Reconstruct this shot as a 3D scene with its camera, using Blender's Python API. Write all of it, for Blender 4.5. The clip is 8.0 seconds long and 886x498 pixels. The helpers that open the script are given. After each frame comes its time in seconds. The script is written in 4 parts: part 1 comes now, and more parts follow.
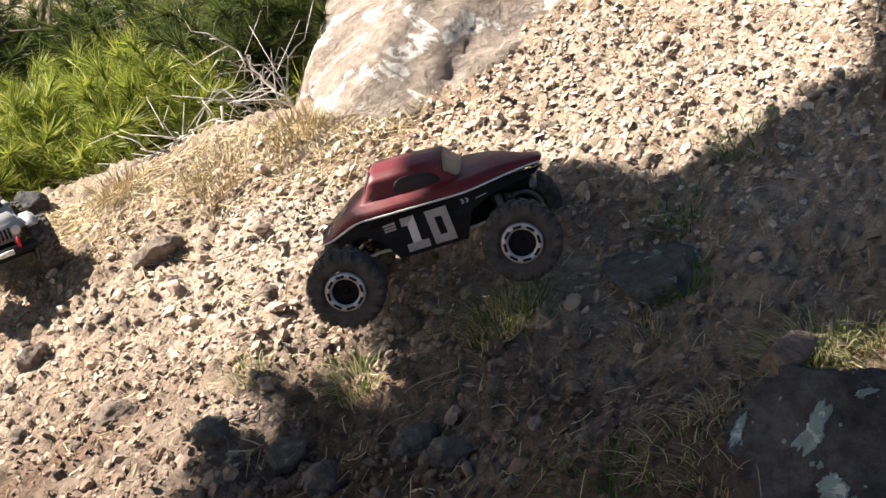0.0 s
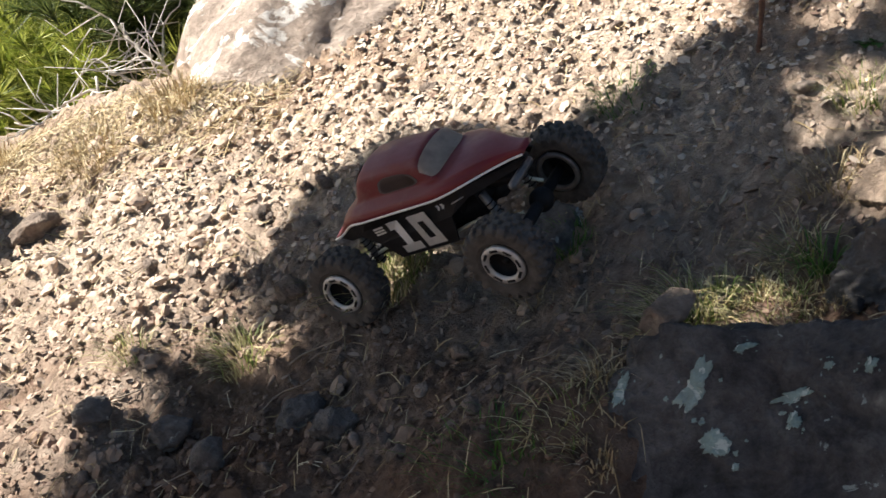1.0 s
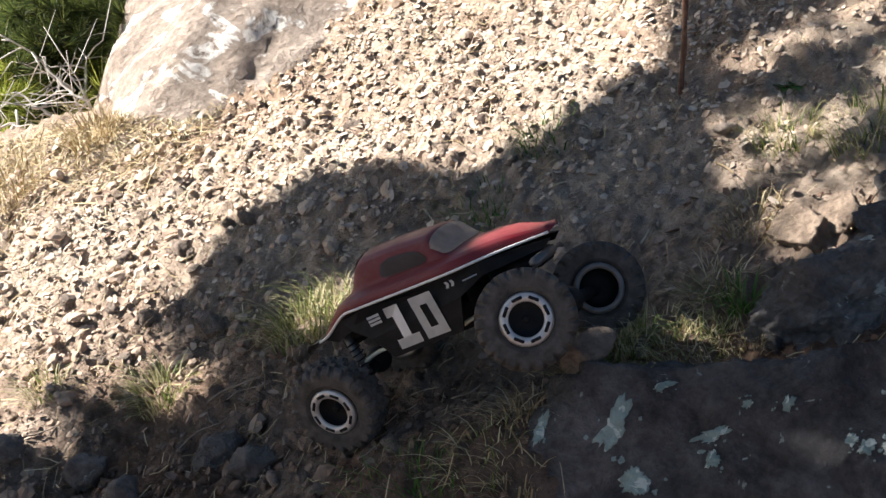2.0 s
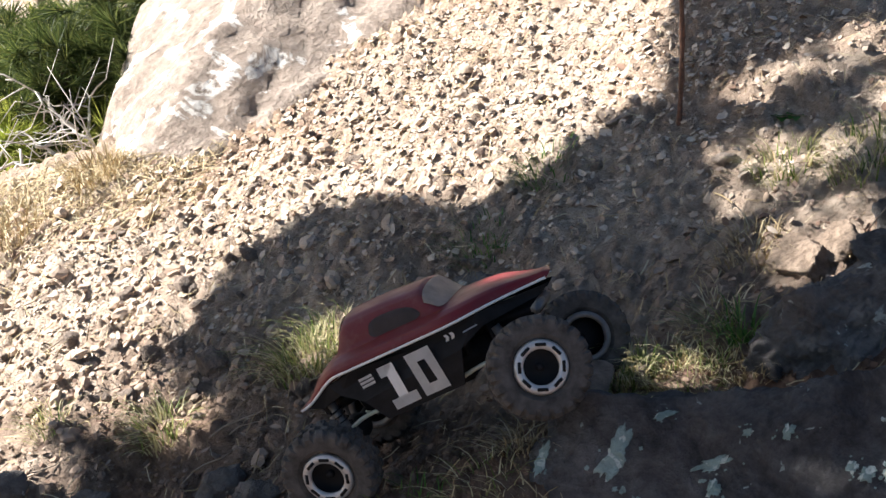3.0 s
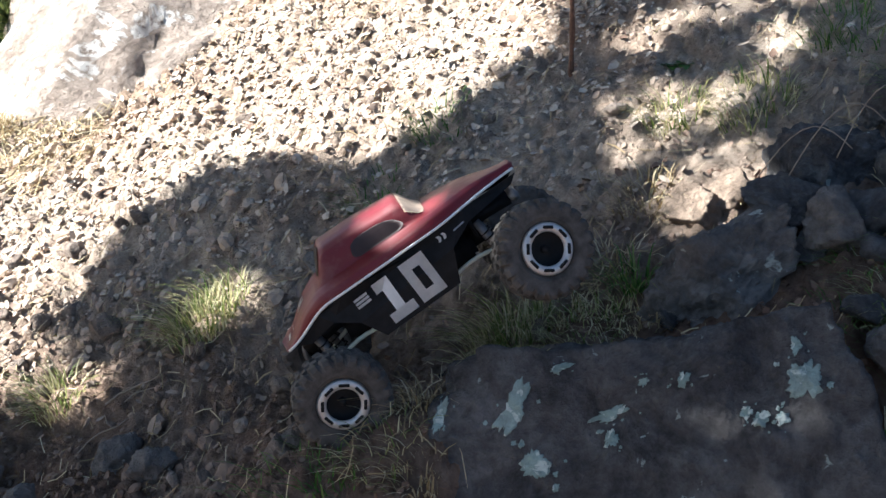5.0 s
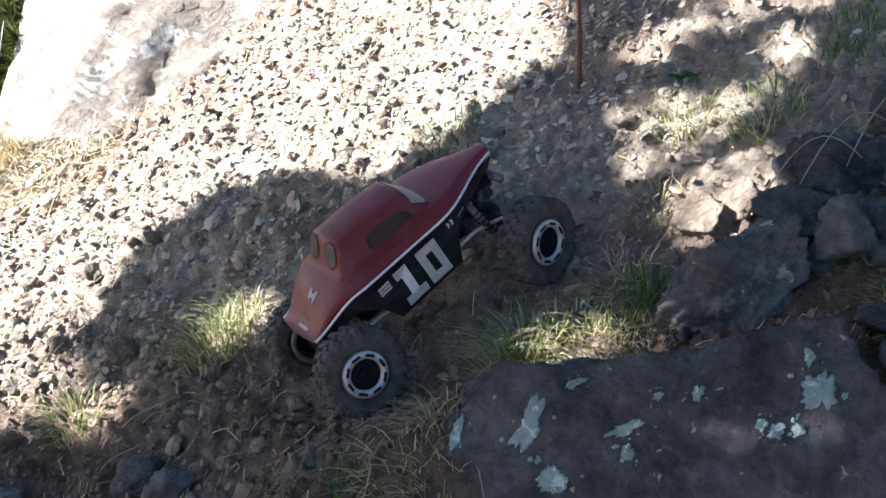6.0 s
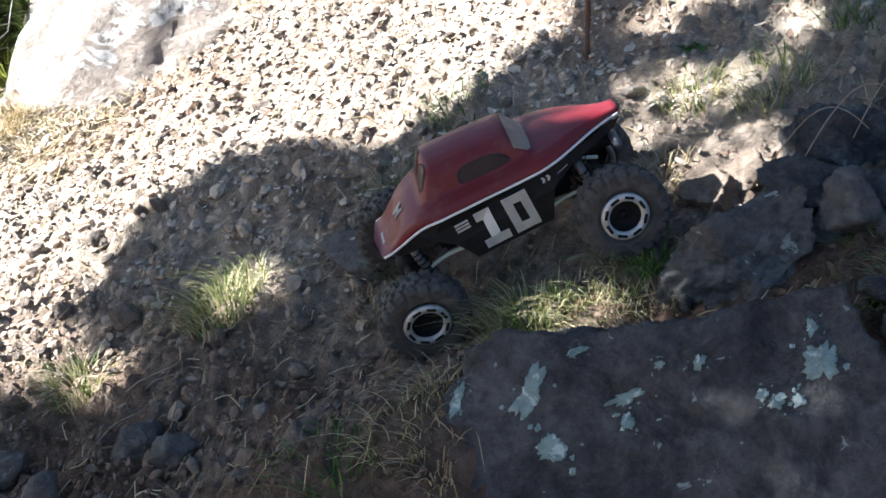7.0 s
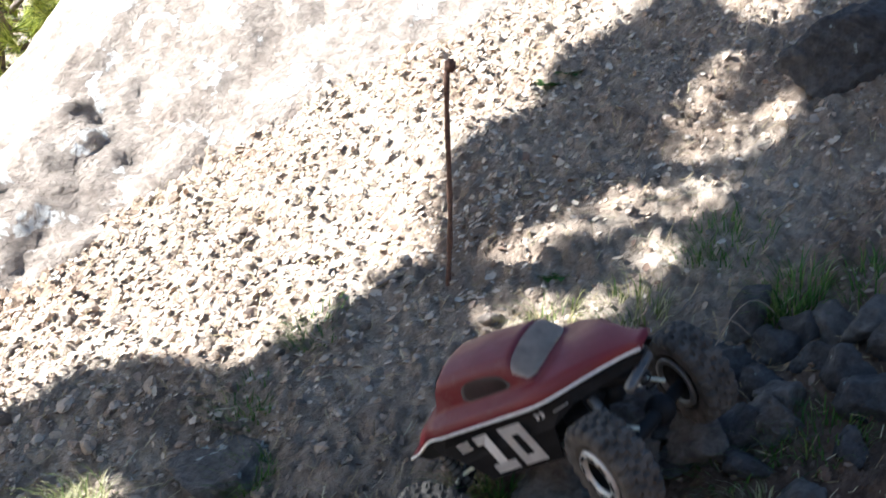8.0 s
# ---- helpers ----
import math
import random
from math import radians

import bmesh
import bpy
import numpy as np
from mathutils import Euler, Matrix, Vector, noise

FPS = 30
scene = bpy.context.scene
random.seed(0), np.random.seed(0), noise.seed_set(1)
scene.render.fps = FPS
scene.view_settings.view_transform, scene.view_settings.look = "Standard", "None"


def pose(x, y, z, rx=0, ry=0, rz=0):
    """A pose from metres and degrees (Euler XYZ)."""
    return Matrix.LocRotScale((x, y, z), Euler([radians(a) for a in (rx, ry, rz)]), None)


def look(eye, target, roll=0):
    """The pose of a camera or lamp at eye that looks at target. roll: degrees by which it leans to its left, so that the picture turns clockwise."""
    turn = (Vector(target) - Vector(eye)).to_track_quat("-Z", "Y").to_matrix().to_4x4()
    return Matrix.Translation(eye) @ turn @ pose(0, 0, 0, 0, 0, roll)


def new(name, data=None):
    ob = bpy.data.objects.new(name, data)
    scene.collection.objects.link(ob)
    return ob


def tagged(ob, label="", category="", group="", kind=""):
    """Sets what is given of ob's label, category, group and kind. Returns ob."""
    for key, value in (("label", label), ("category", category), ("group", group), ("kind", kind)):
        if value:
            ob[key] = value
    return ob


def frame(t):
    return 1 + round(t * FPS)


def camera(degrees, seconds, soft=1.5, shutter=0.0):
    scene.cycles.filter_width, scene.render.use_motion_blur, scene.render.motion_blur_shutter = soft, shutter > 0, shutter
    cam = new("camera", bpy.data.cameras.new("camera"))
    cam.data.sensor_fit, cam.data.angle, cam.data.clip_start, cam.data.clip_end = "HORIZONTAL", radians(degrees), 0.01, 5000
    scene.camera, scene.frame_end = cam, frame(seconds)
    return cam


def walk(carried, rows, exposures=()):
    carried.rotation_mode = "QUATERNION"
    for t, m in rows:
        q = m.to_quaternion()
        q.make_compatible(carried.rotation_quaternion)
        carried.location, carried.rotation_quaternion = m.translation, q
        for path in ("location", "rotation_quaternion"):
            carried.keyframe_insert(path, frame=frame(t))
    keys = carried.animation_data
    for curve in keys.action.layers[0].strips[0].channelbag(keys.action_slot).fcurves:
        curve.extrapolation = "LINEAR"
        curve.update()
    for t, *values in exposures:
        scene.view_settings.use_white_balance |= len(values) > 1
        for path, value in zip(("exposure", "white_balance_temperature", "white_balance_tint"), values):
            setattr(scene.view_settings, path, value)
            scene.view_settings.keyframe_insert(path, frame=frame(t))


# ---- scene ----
from mathutils.bvhtree import BVHTree

# A handheld camera beside a steep dry slope on which a small radio-controlled crawler climbs.
cam = camera(34, 8.0, soft=1.45, shutter=0.2)
EXPOSURES = [(0.0, 1.65, 6350, 10), (1.0, 1.7, 6200, 10), (3.0, 1.95, 5950, 10), (4.5, 2.15, 5700, 8), (6.5, 2.5, 5400, 6), (7.0, 2.38, 5400, 6), (7.5, 2.6, 5400, 6), (8.0, 2.35, 5400, 6)]
walk(cam, [
    (0.0, pose(-0.0580, -0.0404, 1.5074, 70.676, 0, 8.678) @ pose(0, 0, 0, 0, 0, -0.01)),
    (0.5, pose(-0.0449, -0.0286, 1.4994, 70.330, 0, 7.492) @ pose(0, 0, 0, 0, 0, 0.21)),
    (1.0, pose(-0.0312, -0.0084, 1.5127, 68.934, 0, 4.516) @ pose(0, 0, 0, 0, 0, -0.75)),
    (1.2, pose(-0.0281, -0.0103, 1.5108, 71.407, 0, 3.428) @ pose(0, 0, 0, 0, 0, -0.12)),
    (1.3, pose(-0.0280, -0.0121, 1.5101, 71.667, 0, 2.712) @ pose(0, 0, 0, 0, 0, -0.00)),
    (1.4, pose(-0.0295, -0.0148, 1.5097, 71.346, 0, 2.308) @ pose(0, 0, 0, 0, 0, 0.20)),
    (1.5, pose(-0.0326, -0.0189, 1.5093, 70.937, 0, 1.942) @ pose(0, 0, 0, 0, 0, 0.91)),
    (1.7, pose(-0.0237, -0.0112, 1.5039, 70.570, 0, 1.482) @ pose(0, 0, 0, 0, 0, 0.84)),
    (2.8, pose(-0.0235, 0.0047, 1.5014, 71.646, 0, 1.657) @ pose(0, 0, 0, 0, 0, 0.58)),
    (3.0, pose(-0.0130, -0.0100, 1.5000, 72.043, 0, 1.781) @ pose(0, 0, 0, 0, 0, 0.12)),
    (3.5, pose(-0.0068, -0.0074, 1.4902, 72.055, 0, 0.305) @ pose(0, 0, 0, 0, 0, 1.07)),
    (4.0, pose(-0.0045, 0.0057, 1.4996, 70.476, 0, -1.116) @ pose(0, 0, 0, 0, 0, 0.32)),
    (4.5, pose(-0.0012, 0.0061, 1.4977, 71.020, 0, -1.027) @ pose(0, 0, 0, 0, 0, 0.09)),
    (4.7, pose(-0.0010, 0.0073, 1.4970, 70.222, 0, -1.744) @ pose(0, 0, 0, 0, 0, 0.24)),
    (5.8, pose(0.0095, 0.0088, 1.5116, 70.370, 0, -2.178) @ pose(0, 0, 0, 0, 0, -1.33)),
    (6.0, pose(0.0003, 0.0069, 1.5190, 70.333, 0, -1.726) @ pose(0, 0, 0, 0, 0, -1.61)),
    (6.5, pose(0.0126, 0.0051, 1.5146, 71.482, 0, -0.372) @ pose(0, 0, 0, 0, 0, -1.77)),
    (6.8, pose(0.0129, 0.0051, 1.5066, 71.711, 0, -0.733) @ pose(0, 0, 0, 0, 0, -0.02)),
    (7.0, pose(0.0152, 0.0057, 1.5015, 69.562, 0, -1.089) @ pose(0, 0, 0, 0, 0, -1.24)),
    (7.2, pose(0.0180, 0.0029, 1.5045, 70.351, 0, -2.765) @ pose(0, 0, 0, 0, 0, -0.23)),
    (7.3, pose(0.0207, 0.0017, 1.5059, 71.320, 0, -3.282) @ pose(0, 0, 0, 0, 0, 0.06)),
    (7.4, pose(0.0136, 0.0140, 1.5091, 72.064, 0, -3.789) @ pose(0, 0, 0, 0, 0, 0.53)),
    (7.5, pose(0.0189, 0.0176, 1.5052, 73.350, 0, -3.402) @ pose(0, 0, 0, 0, 0, 0.19)),
    (7.6, pose(0.0265, 0.0184, 1.5028, 74.276, 0, -3.400) @ pose(0, 0, 0, 0, 0, 0.63)),
    (7.7, pose(0.0354, 0.0203, 1.5001, 75.541, 0, -4.157) @ pose(0, 0, 0, 0, 0, 0.08)),
    (7.8, pose(0.0468, 0.0232, 1.4968, 76.356, 0, -4.070) @ pose(0, 0, 0, 0, 0, 0.76)),
    (7.9, pose(0.0625, 0.0244, 1.4888, 77.699, 0, -4.886) @ pose(0, 0, 0, 0, 0, 1.23)),
    (8.0, pose(0.0781, 0.0270, 1.4765, 78.854, 0, -5.293) @ pose(0, 0, 0, 0, 0, 2.02)),
], EXPOSURES)


# ---- world, sun ----
SUN = Vector((-0.80, 0.16, 0.58)).normalized()
world = bpy.data.worlds.new("world")
scene.world = world
world.use_nodes = True
wn = world.node_tree
sky = wn.nodes.new("ShaderNodeTexSky")
sky.sky_type = "NISHITA"
sky.sun_disc = False
sky.sun_elevation = math.asin(SUN.z)
sky.sun_rotation = math.atan2(SUN.x, SUN.y)
wn.links.new(sky.outputs[0], wn.nodes["Background"].inputs[0])
wn.nodes["Background"].inputs[1].default_value = 0.030
sun_data = bpy.data.lights.new("sun", "SUN")
sun_data.energy, sun_data.angle, sun_data.color = 5.0, radians(0.55), (1.0, 0.91, 0.80)
sun = new("sun", sun_data)
sun.matrix_world = look(SUN * 30, (0, 0, 0))


# ---- materials ----
def material(name, rough=0.8, metal=0.0, spec=0.5):
    m = bpy.data.materials.new(name)
    m.use_nodes = True
    b = m.node_tree.nodes["Principled BSDF"]
    b.inputs["Roughness"].default_value = rough
    b.inputs["Metallic"].default_value = metal
    b.inputs["Specular IOR Level"].default_value = spec
    return m, m.node_tree, b


def noise_tex(nt, scale, detail=6, rough=0.6, dist=0.0):
    co = nt.nodes.get("co") or nt.nodes.new("ShaderNodeTexCoord")
    co.name = "co"
    n = nt.nodes.new("ShaderNodeTexNoise")
    n.inputs["Scale"].default_value = scale
    n.inputs["Detail"].default_value = detail
    n.inputs["Roughness"].default_value = rough
    n.inputs["Distortion"].default_value = dist
    nt.links.new(co.outputs["Object"], n.inputs["Vector"])
    return n


def ramp(nt, source, stops):
    r = nt.nodes.new("ShaderNodeValToRGB")
    e = r.color_ramp.elements
    while len(e) < len(stops):
        e.new(0.5)
    for k, (p, c) in enumerate(stops):
        e[k].position, e[k].color = p, (*c, 1)
    nt.links.new(source, r.inputs[0])
    return r


def mix(nt, fac, a, b, mode="MIX"):
    m = nt.nodes.new("ShaderNodeMix")
    m.data_type, m.blend_type = "RGBA", mode
    for k, v in ((0, fac), (6, a), (7, b)):
        if isinstance(v, (int, float)):
            m.inputs[k].default_value = v
        elif isinstance(v, tuple):
            m.inputs[k].default_value = (*v, 1)
        else:
            nt.links.new(v, m.inputs[k])
    return m.outputs[2]


def bump(nt, b, source, strength=0.5, distance=0.01):
    n = nt.nodes.new("ShaderNodeBump")
    n.inputs["Strength"].default_value = strength
    n.inputs["Distance"].default_value = distance
    nt.links.new(source, n.inputs["Height"])
    nt.links.new(n.outputs[0], b.inputs["Normal"])


def random_of(nt, which):
    n = nt.nodes.new("ShaderNodeObjectInfo" if which == "object" else "ShaderNodeNewGeometry")
    return n.outputs["Random" if which == "object" else "Random Per Island"]


def plain(name, color, rough=0.5, metal=0.0, vary=0.25, scale=60, bump_strength=0.1, spec=0.5, depth=0.001):
    m, nt, b = material(name, rough, metal, spec)
    n = noise_tex(nt, scale)
    lo, hi = tuple(c * (1 - vary) for c in color), tuple(min(1, c * (1 + vary)) for c in color)
    nt.links.new(ramp(nt, n.outputs[0], [(0.3, lo), (0.7, hi)]).outputs[0], b.inputs["Base Color"])
    if bump_strength:
        bump(nt, b, n.outputs[0], bump_strength, depth)
    return m


def low_soil_and_shade(nt, big):
    """Browner, less bleached soil low on the slope, with shade painted in, grading into the pale dust above."""
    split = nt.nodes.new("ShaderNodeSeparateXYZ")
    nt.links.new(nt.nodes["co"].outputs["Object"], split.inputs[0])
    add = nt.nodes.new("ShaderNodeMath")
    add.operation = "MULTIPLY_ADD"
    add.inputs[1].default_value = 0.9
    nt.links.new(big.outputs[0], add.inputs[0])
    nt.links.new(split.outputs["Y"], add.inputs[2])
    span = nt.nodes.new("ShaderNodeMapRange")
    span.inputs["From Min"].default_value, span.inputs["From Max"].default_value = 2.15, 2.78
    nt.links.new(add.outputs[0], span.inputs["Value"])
    # the low stop is browner soil, deepened further to paint in shade
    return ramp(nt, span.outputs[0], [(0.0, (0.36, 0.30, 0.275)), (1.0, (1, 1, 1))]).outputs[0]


def soil_material():
    m, nt, b = material("dry_soil", 0.95, spec=0.2)
    big, fine, grit = noise_tex(nt, 2.2, 5, 0.6, 0.4), noise_tex(nt, 38, 8, 0.7), noise_tex(nt, 160, 6, 0.7)
    c = ramp(nt, fine.outputs[0], [(0.26, (0.21, 0.162, 0.125)), (0.5, (0.51, 0.415, 0.325)), (0.72, (0.70, 0.60, 0.485))])
    d = ramp(nt, big.outputs[0], [(0.35, (0.74, 0.62, 0.54)), (0.6, (1, 1, 1))])
    c = mix(nt, 0.8, c.outputs[0], d.outputs[0], "MULTIPLY")
    nt.links.new(mix(nt, 1.0, c, low_soil_and_shade(nt, big), "MULTIPLY"), b.inputs["Base Color"])
    bump(nt, b, mix(nt, 0.5, fine.outputs[0], grit.outputs[0]), 1.0, 0.022)
    return m


def island_material(name, stops, rough=0.9, grain=90, spec=0.25, which="island", depth=0.003):
    """Pieces that differ from one another, with a grain on each."""
    m, nt, b = material(name, rough, spec=spec)
    c = ramp(nt, random_of(nt, which), stops)
    n = noise_tex(nt, grain)
    g = ramp(nt, n.outputs[0], [(0.3, (0.74, 0.72, 0.70)), (0.65, (1, 1, 1))])
    c = mix(nt, 0.85, c.outputs[0], g.outputs[0], "MULTIPLY")
    # loose pieces take the same low browning and painted shade
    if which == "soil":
        c = mix(nt, 1.0, c, low_soil_and_shade(nt, noise_tex(nt, 2.2, 5, 0.6, 0.4)), "MULTIPLY")
    nt.links.new(c, b.inputs["Base Color"])
    bump(nt, b, n.outputs[0], 0.5, depth)
    return m


def leaf_material(name, stops, rough=0.55):
    m, nt, b = material(name, rough, spec=0.3)
    c = ramp(nt, random_of(nt, "island"), stops)
    nt.links.new(c.outputs[0], b.inputs["Base Color"])
    t = nt.nodes.new("ShaderNodeBsdfTranslucent")
    nt.links.new(c.outputs[0], t.inputs["Color"])
    s = nt.nodes.new("ShaderNodeMixShader")
    s.inputs[0].default_value = 0.35
    nt.links.new(b.outputs[0], s.inputs[1])
    nt.links.new(t.outputs[0], s.inputs[2])
    nt.links.new(s.outputs[0], nt.nodes["Material Output"].inputs[0])
    return m


def rock_material(name, base, dark, lichen, amount, scale=9.0, relief=0.040, grain=0.40):
    m, nt, b = material(name, 0.9, spec=0.25)
    big, fine, spots = noise_tex(nt, 6.5, 9, 0.72, 0.8), noise_tex(nt, 45, 8, 0.7), noise_tex(nt, scale, 4, 0.55, 0.5)
    c = ramp(nt, big.outputs[0], [(0.36, dark), (0.60, base)])
    g = ramp(nt, fine.outputs[0], [(0.32, (grain, grain * 0.98, grain * 0.96)), (0.62, (1, 1, 1))])
    c = mix(nt, 0.9, c.outputs[0], g.outputs[0], "MULTIPLY")
    l = ramp(nt, spots.outputs[0], [(amount, (0, 0, 0)), (amount + 0.03, (1, 1, 1))])
    broken = ramp(nt, fine.outputs[0], [(0.38, (0, 0, 0)), (0.5, (1, 1, 1))])
    f = mix(nt, 1.0, l.outputs[0], broken.outputs[0], "MULTIPLY")
    nt.links.new(mix(nt, f, c, lichen), b.inputs["Base Color"])
    bump(nt, b, mix(nt, 0.6, big.outputs[0], fine.outputs[0]), 1.0, relief)
    return m


SOIL = soil_material()
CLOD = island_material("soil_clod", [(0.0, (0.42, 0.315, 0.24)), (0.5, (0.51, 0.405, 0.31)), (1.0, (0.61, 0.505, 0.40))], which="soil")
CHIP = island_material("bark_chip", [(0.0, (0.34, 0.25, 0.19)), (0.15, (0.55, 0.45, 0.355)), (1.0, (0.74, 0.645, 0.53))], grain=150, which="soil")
STRAW = island_material("dry_straw", [(0.0, (0.33, 0.24, 0.12)), (0.6, (0.55, 0.44, 0.25)), (1.0, (0.70, 0.62, 0.42))], 0.7)
PALE_ROCK = rock_material("pale_rock", (0.55, 0.46, 0.385), (0.38, 0.305, 0.25), (0.80, 0.77, 0.72), 0.565, 11.0, 0.034, 0.48)
DARK_ROCK = rock_material("dark_rock", (0.215, 0.205, 0.20), (0.075, 0.072, 0.076), (0.42, 0.47, 0.44), 0.68, 34.0, 0.042, 0.42)
GREY_ROCK = rock_material("lichened_grey_rock", (0.30, 0.275, 0.25), (0.16, 0.145, 0.135), (0.52, 0.54, 0.49), 0.64, 22.0, 0.036, 0.45)
TAN_ROCK = rock_material("tan_rock", (0.50, 0.385, 0.29), (0.30, 0.225, 0.165), (0.6, 0.52, 0.43), 0.68, 16.0)
STONE = rock_material("grey_brown_stone", (0.42, 0.34, 0.275), (0.25, 0.195, 0.155), (0.5, 0.47, 0.40), 0.70, 16.0)
GRASS = leaf_material("grass_blades", [(0.0, (0.09, 0.15, 0.035)), (0.3, (0.24, 0.30, 0.08)), (0.55, (0.54, 0.49, 0.24)), (1.0, (0.72, 0.66, 0.44))])
GREEN = leaf_material("green_grass_blades", [(0.0, (0.05, 0.12, 0.025)), (0.7, (0.14, 0.26, 0.06)), (1.0, (0.32, 0.36, 0.11))])
NEEDLE = leaf_material("pine_needles", [(0.0, (0.09, 0.13, 0.02)), (0.5, (0.31, 0.36, 0.055)), (1.0, (0.56, 0.57, 0.14))])
# dark copy of the needles: the scrub's shade is put into the colour
NEEDLE_DARK = leaf_material("shaded_pine_needles", [(0.0, (0.03, 0.05, 0.015)), (0.6, (0.08, 0.11, 0.03)), (1.0, (0.20, 0.22, 0.06))])
BARK = plain("bark", (0.13, 0.095, 0.07), 0.95, vary=0.5, scale=30, bump_strength=0.8, depth=0.01)
STEM = plain("dry_brown_stem", (0.30, 0.24, 0.18), 0.85, vary=0.3, scale=60)
DEAD = plain("bleached_dead_wood", (0.55, 0.51, 0.46), 0.85, vary=0.3, scale=40, bump_strength=0.4, depth=0.003)
RUST = plain("rusty_iron", (0.13, 0.065, 0.04), 0.85, vary=0.5, scale=120, bump_strength=0.5)
RUBBER = plain("dusty_black_rubber", (0.082, 0.074, 0.066), 0.88, vary=0.6, scale=45, bump_strength=0.3, spec=0.3)
BLACK = plain("matte_black_plastic", (0.012, 0.012, 0.013), 0.65, vary=0.4, scale=60, spec=0.22)
GREYMETAL = plain("dull_grey_metal", (0.16, 0.155, 0.15), 0.5, 0.4, 0.3, 90)
WHITE = plain("white_vinyl", (0.78, 0.77, 0.74), 0.5, vary=0.10, scale=70)
SILVER = plain("satin_metal", (0.53, 0.52, 0.50), 0.42, 0.45, 0.15, 90)
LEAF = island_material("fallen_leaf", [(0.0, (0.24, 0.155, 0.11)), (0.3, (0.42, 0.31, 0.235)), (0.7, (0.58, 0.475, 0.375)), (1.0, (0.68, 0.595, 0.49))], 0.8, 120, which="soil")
DUSTY = plain("dusty_window", (0.060, 0.042, 0.042), 0.4, vary=0.35, scale=18, bump_strength=0.0)
SCREEN = plain("dusty_windscreen", (0.46, 0.37, 0.29), 0.45, vary=0.3, scale=30, bump_strength=0.0)
OVAL = plain("grey_rear_glass", (0.20, 0.165, 0.15), 0.4, vary=0.3, scale=30, bump_strength=0.0)
LINK = plain("pale_suspension_link", (0.62, 0.64, 0.52), 0.4, vary=0.1, scale=80)
REDPART = plain("red_anodised_part", (0.55, 0.03, 0.04), 0.35, 0.3, 0.2, 80)
GREYBODY = plain("silver_grey_paint", (0.46, 0.46, 0.47), 0.35, 0.35, 0.12, 40)


def paint_material():
    m, nt, b = material("dusty_red_paint", 0.34, 0.0, 0.35)
    dust, scratch = noise_tex(nt, 14, 7, 0.7), noise_tex(nt, 160, 3, 0.6)
    c = ramp(nt, dust.outputs[0], [(0.32, (0.150, 0.007, 0.012)), (0.56, (0.130, 0.014, 0.019)), (0.84, (0.200, 0.095, 0.090))])
    nt.links.new(c.outputs[0], b.inputs["Base Color"])
    r = ramp(nt, dust.outputs[0], [(0.35, (0.36, 0.36, 0.36)), (0.75, (0.70, 0.70, 0.70))])
    nt.links.new(r.outputs[0], b.inputs["Roughness"])
    b.inputs["Coat Weight"].default_value = 0.12
    bump(nt, b, scratch.outputs[0], 0.06, 0.001)
    return m


LICHEN = rock_material("crusty_lichen", (0.38, 0.47, 0.43), (0.24, 0.32, 0.29), (0.56, 0.61, 0.55), 0.56, 60.0, 0.012, 0.6)
RED = paint_material()


# ---- building helpers ----
def part(name, bm, mat, parent=None, label="", smooth=True, at=None):
    """Links a bmesh as one mesh object, under a thing or a part."""
    me = bpy.data.meshes.new(name)
    bm.to_mesh(me)
    bm.free()
    return mesh_part(name, me, mat, parent, label, smooth, at)


def mesh_part(name, me, mat, parent=None, label="", smooth=True, at=None):
    me.materials.append(mat)
    if smooth:
        me.polygons.foreach_set("use_smooth", [True] * len(me.polygons))
    ob = new(name, me)
    if parent:
        ob.parent = parent
    if at is not None:
        ob.matrix_basis = at
    return tagged(ob, label)


def pydata(name, verts, faces, mat, parent=None, label="", smooth=False):
    me = bpy.data.meshes.new(name)
    me.from_pydata([tuple(v) for v in verts], [], faces)
    me.update()
    return mesh_part(name, me, mat, parent, label, smooth)


def box_bm(sx, sy, sz, bevel=0.002, at=None, bm=None):
    bm = bm or bmesh.new()
    made = bmesh.ops.create_cube(bm, size=1, matrix=(at or Matrix()) @ Matrix.Diagonal((sx, sy, sz, 1)))["verts"]
    if bevel:
        edges = list({e for v in made for e in v.link_edges})
        bmesh.ops.bevel(bm, geom=edges, offset=bevel, segments=2, affect="EDGES")
    return bm


def tube_bm(points, radii, sides=7, bm=None):
    """A tapered tube along points."""
    bm = bm or bmesh.new()
    rings = []
    for k, p in enumerate(points):
        way = (points[min(k + 1, len(points) - 1)] - points[max(k - 1, 0)]).normalized()
        a = way.orthogonal().normalized()
        c = way.cross(a)
        rings.append([bm.verts.new(p + radii[k] * (math.cos(q) * a + math.sin(q) * c)) for q in np.linspace(0, 2 * math.pi, sides, False)])
    for r, s in zip(rings, rings[1:]):
        for k in range(sides):
            bm.faces.new((r[k], r[(k + 1) % sides], s[(k + 1) % sides], s[k]))
    bm.faces.new(rings[0][::-1])
    bm.faces.new(rings[-1])
    return bm


def lathe_bm(profile, sides=40, bm=None):
    """A profile of (radius, y) turned round the y axis."""
    bm = bm or bmesh.new()
    rings = [[bm.verts.new((r * math.cos(q), y, r * math.sin(q))) for q in np.linspace(0, 2 * math.pi, sides, False)] for r, y in profile]
    for r, s in zip(rings, rings[1:]):
        for k in range(sides):
            bm.faces.new((r[k], s[k], s[(k + 1) % sides], r[(k + 1) % sides]))
    return bm


